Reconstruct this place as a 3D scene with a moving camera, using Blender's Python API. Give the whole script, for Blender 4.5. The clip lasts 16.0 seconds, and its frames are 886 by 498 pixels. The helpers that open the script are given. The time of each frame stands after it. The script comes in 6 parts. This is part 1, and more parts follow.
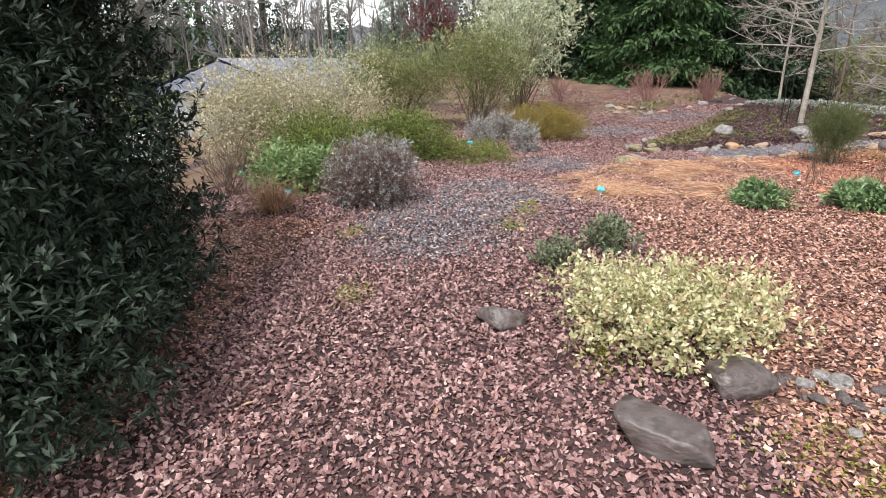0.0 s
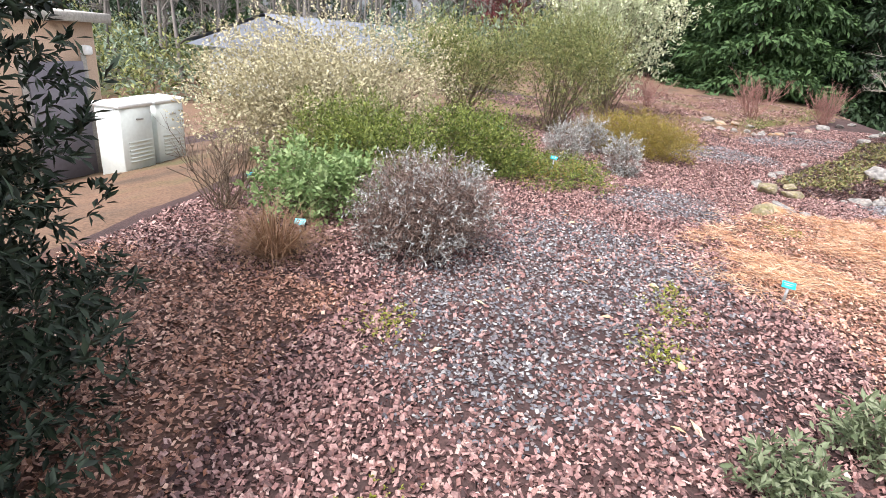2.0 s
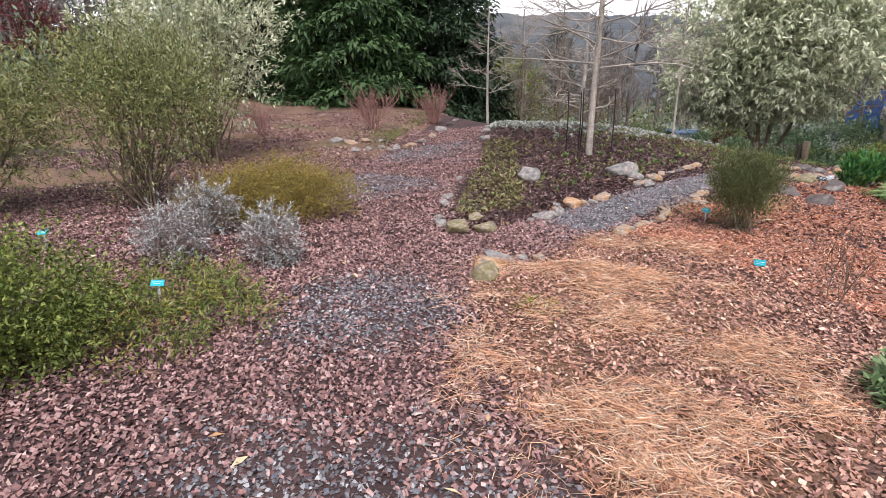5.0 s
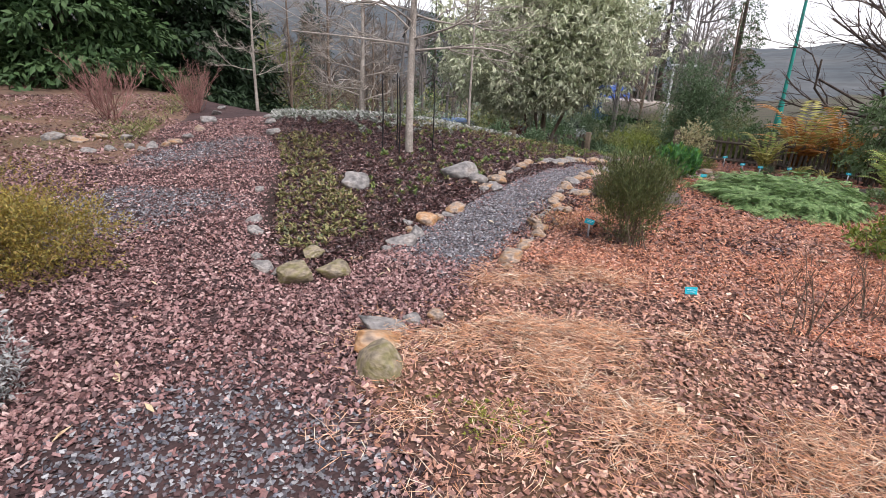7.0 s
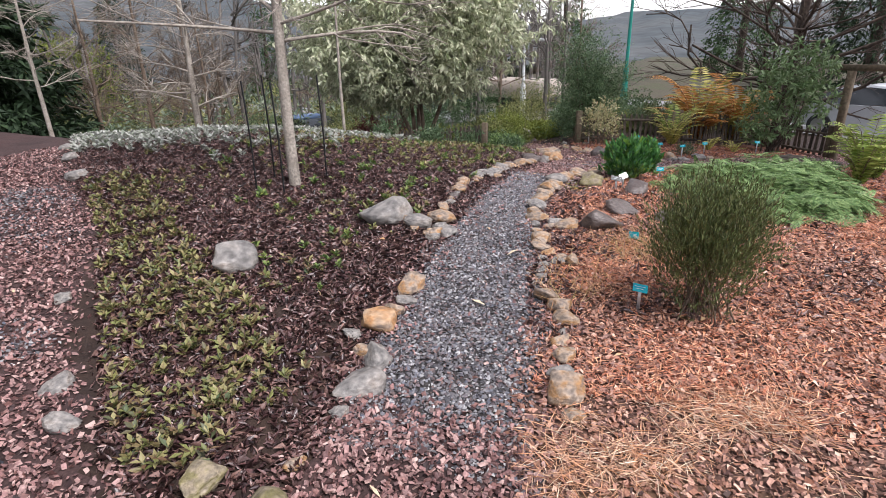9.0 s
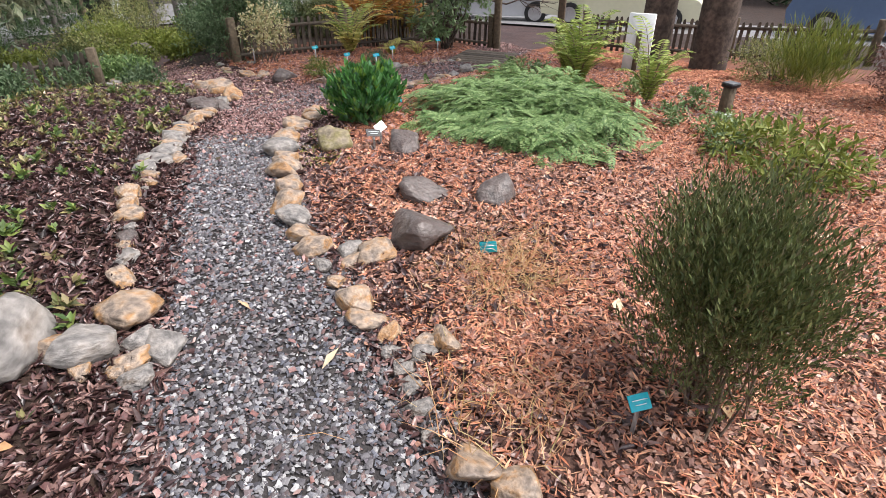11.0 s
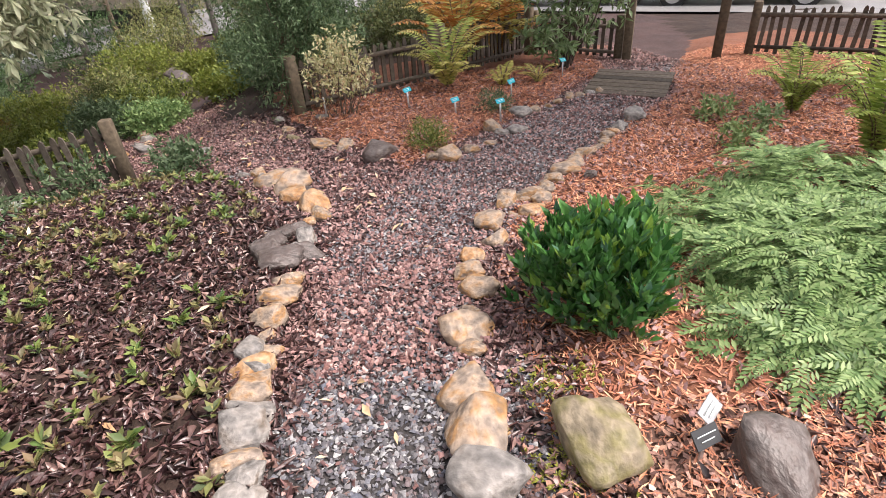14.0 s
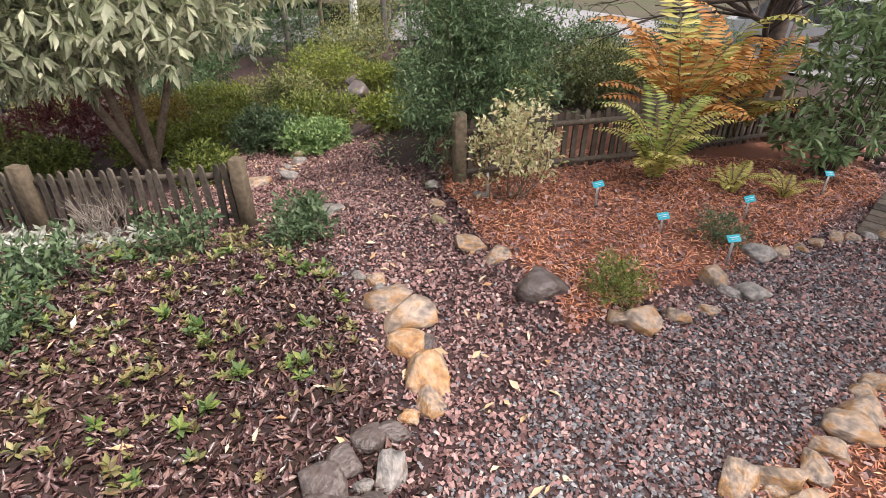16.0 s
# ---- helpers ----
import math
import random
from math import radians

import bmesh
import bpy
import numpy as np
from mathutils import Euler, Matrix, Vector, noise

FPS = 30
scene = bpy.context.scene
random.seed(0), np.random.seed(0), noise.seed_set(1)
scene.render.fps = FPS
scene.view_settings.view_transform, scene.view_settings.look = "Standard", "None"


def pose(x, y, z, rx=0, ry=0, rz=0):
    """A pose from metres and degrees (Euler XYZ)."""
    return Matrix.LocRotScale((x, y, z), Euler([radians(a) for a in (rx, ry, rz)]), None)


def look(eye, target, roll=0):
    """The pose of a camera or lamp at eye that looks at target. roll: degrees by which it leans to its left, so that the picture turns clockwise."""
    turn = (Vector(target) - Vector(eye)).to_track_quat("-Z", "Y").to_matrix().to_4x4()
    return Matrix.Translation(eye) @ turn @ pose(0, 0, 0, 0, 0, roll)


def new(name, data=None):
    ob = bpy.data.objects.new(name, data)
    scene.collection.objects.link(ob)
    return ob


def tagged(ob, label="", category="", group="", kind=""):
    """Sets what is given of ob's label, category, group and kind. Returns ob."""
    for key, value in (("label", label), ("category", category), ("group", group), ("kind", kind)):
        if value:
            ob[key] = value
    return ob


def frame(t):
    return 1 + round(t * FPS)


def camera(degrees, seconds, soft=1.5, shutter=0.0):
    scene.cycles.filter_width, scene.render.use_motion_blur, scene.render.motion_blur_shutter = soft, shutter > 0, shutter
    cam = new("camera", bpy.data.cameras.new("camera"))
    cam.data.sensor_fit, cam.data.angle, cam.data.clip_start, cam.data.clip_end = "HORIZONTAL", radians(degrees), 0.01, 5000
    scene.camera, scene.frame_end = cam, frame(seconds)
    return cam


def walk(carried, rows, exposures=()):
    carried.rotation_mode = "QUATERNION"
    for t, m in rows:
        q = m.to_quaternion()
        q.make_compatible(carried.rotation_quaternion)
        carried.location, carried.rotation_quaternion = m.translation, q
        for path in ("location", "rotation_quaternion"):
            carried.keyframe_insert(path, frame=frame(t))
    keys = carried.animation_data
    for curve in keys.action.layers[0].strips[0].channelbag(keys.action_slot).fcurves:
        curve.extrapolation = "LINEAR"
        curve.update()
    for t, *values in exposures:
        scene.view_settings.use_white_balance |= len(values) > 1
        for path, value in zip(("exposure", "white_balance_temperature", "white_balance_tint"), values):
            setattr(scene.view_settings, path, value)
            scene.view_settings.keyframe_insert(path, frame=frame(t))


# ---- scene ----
cam = camera(78.0, 16.0, soft=0.5)
PATH = [
    (0, (0.431, -0.332, 1.559), (0.230, 1.545, 0.899), -0.5),
    (0.5, (0.208, 0.151, 1.506), (-0.279, 1.962, 0.813), 2.5),
    (1, (-0.052, 0.575, 1.537), (-0.777, 2.262, 0.746), 6.1),
    (1.5, (-0.163, 1.116, 1.600), (-0.694, 2.885, 0.832), 6.4),
    (2, (-0.195, 1.724, 1.580), (-0.499, 3.559, 0.844), 5.5),
    (2.5, (-0.245, 2.317, 1.542), (-0.272, 4.179, 0.814), 3.0),
    (3, (-0.095, 2.824, 1.546), (0.290, 4.646, 0.818), 1.0),
    (3.5, (-0.090, 3.358, 1.610), (0.316, 5.191, 0.919), -1.1),
    (4, (-0.042, 3.813, 1.623), (0.575, 5.605, 0.983), -3.0),
    (4.2, (0.039, 3.970, 1.625), (0.772, 5.723, 1.002), -3.7),
    (6.3, (0.017, 5.784, 1.575), (1.099, 7.325, 0.902), 5.0),
    (6.5, (0.102, 6.012, 1.524), (1.286, 7.477, 0.852), 4.4),
    (7, (0.471, 6.344, 1.532), (1.989, 7.468, 0.874), 2.6),
    (7.5, (0.805, 6.776, 1.616), (2.442, 7.726, 0.971), 0.9),
    (8, (1.085, 7.269, 1.595), (2.757, 8.183, 0.986), -0.2),
    (8.2, (1.231, 7.402, 1.612), (2.915, 8.299, 1.011), -0.6),
    (10.3, (3.193, 9.036, 1.418), (4.919, 9.123, 0.412), 0.8),
    (10.5, (3.428, 9.079, 1.416), (5.142, 9.074, 0.386), 0.7),
    (11, (3.906, 8.954, 1.518), (5.543, 8.454, 0.484), -0.1),
    (11.5, (4.484, 8.936, 1.655), (6.026, 8.238, 0.590), -2.0),
    (12, (5.043, 9.069, 1.598), (6.603, 8.425, 0.525), -5.4),
    (12.5, (5.367, 9.008, 1.584), (6.902, 8.368, 0.472), -6.6),
    (13, (5.739, 8.994, 1.555), (7.267, 8.357, 0.434), -6.7),
    (13.5, (6.154, 9.145, 1.653), (7.712, 8.591, 0.528), -7.0),
    (14, (6.645, 9.241, 1.627), (8.282, 8.895, 0.532), -5.1),
    (14.5, (7.005, 9.305, 1.681), (8.685, 9.220, 0.601), -3.0),
    (15, (7.362, 9.279, 1.754), (9.055, 9.368, 0.694), -1.8),
    (15.5, (7.763, 9.182, 1.735), (9.469, 9.344, 0.703), -1.3),
    (16, (8.190, 9.130, 1.719), (9.888, 9.293, 0.675), -0.6),
]
walk(cam, [(t, look(eye, target, roll)) for t, eye, target, roll in PATH],
     [(0, 1.12, 6500, 12), (1.5, 1.68, 6500, 13), (2.2, 1.6, 6500, 14), (3, 1.22, 6500, 16), (4, 1.02, 6400, 17), (6.5, 0.84, 6400, 18), (8, 0.82, 6400, 18), (10.5, 1.16, 6500, 14), (12, 1.24, 6900, 15), (13, 1.22, 6950, 16), (14, 1.42, 7000, 18), (16, 1.46, 7000, 18)])

# ---- sky and light: an even, bright overcast ----
world = bpy.data.worlds.new("overcast")
scene.world = world
world.use_nodes = True
wn, wl = world.node_tree.nodes, world.node_tree.links
wn.clear()
sky = wn.new("ShaderNodeTexSky")
sky.sky_type, sky.sun_disc = "NISHITA", False
sky.sun_elevation, sky.sun_rotation = radians(48), radians(200)
sky.air_density, sky.dust_density, sky.ozone_density = 1.0, 1.0, 1.0
pale = wn.new("ShaderNodeHueSaturation")
pale.inputs["Saturation"].default_value = 0.22
back = wn.new("ShaderNodeBackground")
back.inputs["Strength"].default_value = 0.15
wout = wn.new("ShaderNodeOutputWorld")
wl.new(sky.outputs[0], pale.inputs["Color"])
wl.new(pale.outputs[0], back.inputs["Color"])
wl.new(back.outputs[0], wout.inputs["Surface"])
sun_data = bpy.data.lights.new("sun", "SUN")
sun_data.energy, sun_data.angle, sun_data.color = 2.0, radians(14), (1.0, 0.97, 0.93)
sun = new("sun", sun_data)
sun.matrix_world = look((0, 0, 30), (8, 20, -8))

# ---- materials ----
MATS = {}


def ramp_material(name, colours, rough=0.8, source="island", grain=60.0, grain_mix=0.35, bump=0.3, metal=0.0, spec=0.4, trans=0.0, stain=3.0):
    """Colours spread over the pieces at random, with grain and stains over them."""
    if name in MATS:
        return MATS[name]
    m = bpy.data.materials.new(name)
    m.use_nodes = True
    nt, lk = m.node_tree.nodes, m.node_tree.links
    bsdf = nt["Principled BSDF"]
    bsdf.inputs["Roughness"].default_value, bsdf.inputs["Metallic"].default_value = rough, metal
    bsdf.inputs["Specular IOR Level"].default_value = spec
    ramp = nt.new("ShaderNodeValToRGB")
    el = ramp.color_ramp.elements
    for n, c in enumerate(colours):
        e = el[n] if n < 2 else el.new(1.0)
        e.position, e.color = n / max(1, len(colours) - 1), (*c, 1)
    if len(colours) == 1:
        el[1].color = (*colours[0], 1)
    tc = nt.new("ShaderNodeTexCoord")
    if source == "island":
        geo = nt.new("ShaderNodeNewGeometry")
        lk.new(geo.outputs["Random Per Island"], ramp.inputs["Fac"])
    elif source == "object":
        info = nt.new("ShaderNodeObjectInfo")
        lk.new(info.outputs["Random"], ramp.inputs["Fac"])
    else:
        big = nt.new("ShaderNodeTexNoise")
        big.inputs["Scale"].default_value, big.inputs["Detail"].default_value = stain, 4.0
        wide = nt.new("ShaderNodeMapRange")
        wide.inputs["From Min"].default_value, wide.inputs["From Max"].default_value = 0.3, 0.7
        lk.new(tc.outputs["Object"], big.inputs["Vector"])
        lk.new(big.outputs["Fac"], wide.inputs["Value"])
        lk.new(wide.outputs["Result"], ramp.inputs["Fac"])
    fine = nt.new("ShaderNodeTexNoise")
    fine.inputs["Scale"].default_value, fine.inputs["Detail"].default_value = grain, 5.0
    lk.new(tc.outputs["Object"], fine.inputs["Vector"])
    tone = nt.new("ShaderNodeMapRange")
    tone.inputs["From Min"].default_value, tone.inputs["From Max"].default_value = 0.25, 0.75
    tone.inputs["To Min"].default_value, tone.inputs["To Max"].default_value = 1 - grain_mix, 1 + grain_mix
    lk.new(fine.outputs["Fac"], tone.inputs["Value"])
    mul = nt.new("ShaderNodeMixRGB")
    mul.blend_type = "MULTIPLY"
    mul.inputs["Fac"].default_value = 1.0
    lk.new(ramp.outputs["Color"], mul.inputs["Color1"])
    lk.new(tone.outputs["Result"], mul.inputs["Color2"])
    lk.new(mul.outputs["Color"], bsdf.inputs["Base Color"])
    if bump:
        b = nt.new("ShaderNodeBump")
        b.inputs["Strength"].default_value, b.inputs["Distance"].default_value = bump, 0.01
        lk.new(fine.outputs["Fac"], b.inputs["Height"])
        lk.new(b.outputs["Normal"], bsdf.inputs["Normal"])
    if trans:
        t = nt.new("ShaderNodeBsdfTranslucent")
        lk.new(mul.outputs["Color"], t.inputs["Color"])
        mix = nt.new("ShaderNodeMixShader")
        mix.inputs["Fac"].default_value = trans
        lk.new(bsdf.outputs[0], mix.inputs[1])
        lk.new(t.outputs[0], mix.inputs[2])
        lk.new(mix.outputs[0], nt["Material Output"].inputs["Surface"])
    MATS[name] = m
    return m


def leaf_mat(name, *colours, rough=0.5, trans=0.25):
    return ramp_material(name, colours, rough, "island", 25, 0.2, 0, spec=0.4, trans=trans)


# ---- geometry kit ----
class Geo:
    """Collects verts and faces as arrays, for one mesh."""

    def __init__(self):
        self.v, self.f, self.n = [], [], 0

    def add(self, verts, faces):
        verts, faces = np.asarray(verts, float).reshape(-1, 3), np.asarray(faces, int)
        self.v.append(verts)
        self.f.append(faces + self.n)
        self.n += len(verts)
        return self

    def mesh(self, name, material, smooth=False):
        me = bpy.data.meshes.new(name)
        verts = np.concatenate(self.v) if self.v else np.zeros((0, 3))
        sizes = np.concatenate([np.full(len(f), f.shape[1]) for f in self.f]) if self.f else np.zeros(0, int)
        loops = np.concatenate([f.ravel() for f in self.f]) if self.f else np.zeros(0, int)
        me.vertices.add(len(verts))
        me.vertices.foreach_set("co", verts.ravel())
        me.loops.add(len(loops))
        me.loops.foreach_set("vertex_index", loops)
        me.polygons.add(len(sizes))
        me.polygons.foreach_set("loop_start", np.concatenate([[0], np.cumsum(sizes)[:-1]]) if len(sizes) else sizes)
        me.polygons.foreach_set("loop_total", sizes)
        if smooth:
            me.polygons.foreach_set("use_smooth", np.ones(len(sizes), bool))
        me.update(calc_edges=True)
        me.validate()
        if material:
            me.materials.append(material)
        return me


def put(name, geo, material, parent=None, label="", smooth=False):
    """One mesh object, under a thing where parent is given."""
    ob = new(name, geo.mesh(name, material, smooth))
    if parent is not None:
        ob.parent = parent
    if label:
        tagged(ob, label)
    return ob


def thing(name, label, category, x=0.0, y=0.0, z=0.0, rz=0.0, group="", kind=""):
    ob = new(name)
    ob.matrix_world = pose(x, y, z, 0, 0, rz)
    return tagged(ob, label, category, group, kind)


def unit(a):
    return a / np.maximum(np.linalg.norm(a, axis=-1, keepdims=True), 1e-9)


def leaf_quads(base, way, up, length, width, fold=0.25, droop=0.15):
    """Folded leaves of two triangles each, from base along way."""
    n = len(base)
    length, width = np.broadcast_to(length, n)[:, None], np.broadcast_to(width, n)[:, None]
    side = unit(np.cross(way, up))
    nor = unit(np.cross(side, way))
    mid = base + way * length * 0.5 - nor * length * droop * 0.4
    tip = base + way * length - nor * length * droop
    lift = nor * width * fold
    v = np.stack([base, mid + side * width / 2 + lift, tip, mid - side * width / 2 + lift], 1).reshape(-1, 3)
    k = np.arange(n)[:, None] * 4
    return v, np.concatenate([k + [0, 1, 2], k + [0, 2, 3]])


def sprigs(rng, pos, way, k, sprig, leaf_l, leaf_w, spread=0.9, up_bias=0.2):
    """k leaves along a short twig at each place."""
    n = len(pos)
    j = np.tile(np.arange(k), n)
    p, w = np.repeat(pos, k, 0), np.repeat(way, k, 0)
    p = p + w * (j[:, None] / max(1, k - 1)) * sprig
    r = rng.normal(size=p.shape)
    d = unit(w * (0.5 + 0.5 * (j == k - 1))[:, None] + unit(r) * spread + [0, 0, up_bias])
    u = unit(rng.normal(size=p.shape) * 0.5 + [0, 0, 1])
    s = rng.uniform(0.65, 1.2, len(p))
    return leaf_quads(p, d, u, leaf_l * s, leaf_w * s)


def in_lobes(rng, lobes, n, shell=0.5, floor=0.02, lump=0.18):
    """Places in the outer shell of a crown of lobes, with their outward ways."""
    lob = np.array(lobes, float)
    wts = (lob[:, 3] * lob[:, 4] + lob[:, 4] * lob[:, 5] + lob[:, 3] * lob[:, 5])
    which = rng.choice(len(lob), n, p=wts / wts.sum())
    d = unit(rng.normal(size=(n, 3)))
    r = 1 - shell * rng.random(n) ** 1.6
    ph = which * 1.7
    r = r * (1 + lump * np.sin(d[:, 0] * 6 + ph) * np.sin(d[:, 1] * 5 + 2 * ph) + lump * 0.8 * np.sin(d[:, 2] * 9 + d[:, 0] * 7 + ph))
    p = lob[which, :3] + d * lob[which, 3:] * r[:, None]
    nor = unit(d / lob[which, 3:])
    ok = p[:, 2] > floor
    return p[ok], nor[ok]


def tube(geo, pts, r0, r1, sides=6):
    """A tapered tube along pts."""
    pts = np.asarray(pts, float)
    n = len(pts)
    way = unit(np.gradient(pts, axis=0))
    a = unit(np.cross(way, np.where(np.abs(way[:, 2:3]) > 0.9, [[1.0, 0, 0]], [[0, 0, 1.0]])))
    b = np.cross(way, a)
    ang = np.arange(sides) * 2 * math.pi / sides
    r = np.linspace(r0, r1, n)[:, None, None]
    v = pts[:, None] + r * (np.cos(ang)[None, :, None] * a[:, None] + np.sin(ang)[None, :, None] * b[:, None])
    i, j = np.meshgrid(np.arange(n - 1), np.arange(sides), indexing="ij")
    q = np.stack([i * sides + j, i * sides + (j + 1) % sides, (i + 1) * sides + (j + 1) % sides, (i + 1) * sides + j], -1).reshape(-1, 4)
    geo.add(v, q)
    return geo


def curve_pts(a, b, sag, n=6):
    a, b, sag = (np.asarray(q, float) for q in (a, b, sag))
    t = np.linspace(0, 1, n)[:, None]
    return a * (1 - t) + b * t + sag * 4 * t * (1 - t)


def stems(rng, geo, lobes, n, r0, spread=0.08, reach=0.8):
    lob = np.array(lobes, float)
    for _ in range(n):
        l = lob[rng.integers(len(lob))]
        d = unit(rng.normal(size=3) + [0, 0, 0.4])
        end = l[:3] + d * l[3:] * reach * rng.uniform(0.6, 1.0)
        base = np.array([rng.normal() * spread, rng.normal() * spread, -0.03])
        tube(geo, curve_pts(base, end, rng.normal(size=3) * 0.06 * np.linalg.norm(end)), r0 * rng.uniform(0.6, 1.1), r0 * 0.2, 5)
    return geo


def branchy(rng, geo, start, way, length, radius, depth, forks, bend=0.25, tips=None, shrink=0.66, angle=0.7, up=0.1, sides=5):
    """A branch that forks again and again."""
    start, way = np.asarray(start, float), unit(np.asarray(way, float))
    end = start + way * length
    pts = curve_pts(start, end, rng.normal(size=3) * bend * length * 0.3, 5 if depth > 1 else 3)
    tube(geo, pts, radius, radius * 0.55, sides if depth > 1 else 3)
    if depth == 0:
        if tips is not None:
            tips.append((end, way))
        return
    for i in range(forks):
        t = rng.uniform(0.35, 1.0)
        k = min(len(pts) - 1, int(t * (len(pts) - 1)))
        w = unit(way + unit(rng.normal(size=3)) * angle + [0, 0, up])
        branchy(rng, geo, pts[k], w, length * shrink * rng.uniform(0.7, 1.15), radius * 0.5, depth - 1, forks, bend, tips, shrink, angle, up, sides)


def box(geo, x0, y0, z0, x1, y1, z1, bevel=0.0):
    """A box with its upright and level edges cut by bevel."""
    if bevel <= 0:
        v = [(x, y, z) for z in (z0, z1) for x, y in ((x0, y0), (x1, y0), (x1, y1), (x0, y1))]
        geo.add(v, [(3, 2, 1, 0), (4, 5, 6, 7), (0, 1, 5, 4), (1, 2, 6, 5), (2, 3, 7, 6), (3, 0, 4, 7)])
        return geo
    b = bevel
    ring = [(x0 + b, y0), (x1 - b, y0), (x1, y0 + b), (x1, y1 - b), (x1 - b, y1), (x0 + b, y1), (x0, y1 - b), (x0, y0 + b)]
    cx, cy = (x0 + x1) / 2, (y0 + y1) / 2
    sx, sy = 1 - 2 * b / max(x1 - x0, 1e-6), 1 - 2 * b / max(y1 - y0, 1e-6)
    inner = [(cx + (x - cx) * sx, cy + (y - cy) * sy) for x, y in ring]
    v = [(*p, z0) for p in inner] + [(*p, z0 + b) for p in ring] + [(*p, z1 - b) for p in ring] + [(*p, z1) for p in inner]
    f = [(k * 8 + i, k * 8 + (i + 1) % 8, k * 8 + 8 + (i + 1) % 8, k * 8 + 8 + i) for k in range(3) for i in range(8)]
    geo.add(v, f)
    geo.add(v[24:], [tuple(range(8))])
    geo.add(v[:8], [tuple(range(7, -1, -1))])
    return geo


# ---- the lie of the land ----
def soft(v, w=0.6):
    return w * math.log1p(math.exp(min(v / w, 40)))


def ground_z(x, y):
    x, y = min(max(x, -60), 60), min(max(y, -60), 60)
    z = 0.03 + 0.12 * math.exp(-((x - 0.8) ** 2 + (y - 4.6) ** 2) / 2.5)
    z += 0.15 * math.exp(-((x - 6.6) ** 2 + (y - 9.3) ** 2) / 3.5)
    z += 0.38 * math.exp(-((x - 8.3) ** 2 / 13 + (y - 13.2) ** 2 / 6.5))
    z -= 0.075 * soft(min(x, 22) - 8.5)
    z -= 0.09 * soft(min(y, 24) - 10.3) / (1 + math.exp(-(x - 9.5) * 1.5))
    z -= 0.05 * soft(8.0 - max(y, -5)) / (1 + math.exp(-(x - 9.0) * 1.5))
    z += 0.055 * soft(min(y, 30) - 13.0) / (1 + math.exp((x - 11.0) * 1.2)) - 0.02 * soft(min(y, 40) - 14.0) / (1 + math.exp((11.0 - x) * 1.2))
    z -= 0.34 / (1 + math.exp((11.2 - min(x, 40)) * 4)) / (1 + math.exp((10.6 - y) * 3))
    z -= 0.26 * soft(-3.3 - max(x, -11))
    return z


def polyline_gap(x, y, line):
    """Distance from (x, y), arrays, to a polyline, less its half width there."""
    best = np.full(np.shape(x), 99.0)
    for (ax, ay, aw), (bx, by, bw) in zip(line[:-1], line[1:]):
        dx, dy = bx - ax, by - ay
        t = np.clip(((x - ax) * dx + (y - ay) * dy) / (dx * dx + dy * dy), 0, 1)
        best = np.minimum(best, np.hypot(x - ax - t * dx, y - ay - t * dy) - (aw + (bw - aw) * t))
    return best


MAIN_PATH = [(-0.3, -6, 1.0), (-0.3, 2.0, 1.0), (-0.2, 4.0, 1.1), (0.3, 6.0, 0.85), (1.1, 8.2, 0.95), (2.2, 10.4, 0.85), (3.9, 12.7, 0.95), (5.9, 15.3, 0.75), (9.0, 19.5, 0.8), (13.0, 24.0, 0.8)]
WEST_PATH = [(3.2, 12.6, 0.8), (1.0, 14.2, 0.7), (-2.5, 16.5, 0.7)]
GRAVEL_PATH = [(1.9, 8.5, 0.5), (3.6, 8.8, 0.42), (5.3, 9.1, 0.40), (6.6, 9.2, 0.36), (7.8, 9.2, 0.38), (8.9, 9.0, 0.45), (9.9, 8.35, 0.5), (10.8, 7.25, 0.5), (11.6, 6.3, 0.45), (12.4, 5.5, 0.42), (14.5, 4.0, 0.6), (18, 2.5, 0.8)]
GATE_PATH = [(9.6, 8.9, 0.45), (10.8, 9.5, 0.5), (12.0, 10.1, 0.5), (14.0, 11.0, 0.5), (17.0, 12.2, 0.6), (20.0, 13.5, 0.6)]
STONE_SPOTS = [(-0.05, 4.75, 0.85), (0.35, 6.3, 0.55), (0.55, 5.6, 0.45), (1.25, 8.0, 0.5), (2.6, 11.6, 0.6), (4.4, 13.4, 0.5)]
STRAW = [(2.2, 6.4, 0.85), (2.9, 7.2, 0.8), (1.75, 5.75, 0.5), (3.3, 7.7, 0.55), (2.4, 7.7, 0.45)]


def wobble(x, y, s=1.0):
    return 0.5 * np.sin(2.1 * x * s + 1.3 * np.sin(1.7 * y * s)) + 0.5 * np.sin(1.9 * y * s + 1.1 * np.sin(2.3 * x * s + 1))


def spots(x, y, rows):
    return np.min([np.hypot(x - a, y - b) - r for a, b, r in rows], axis=0)


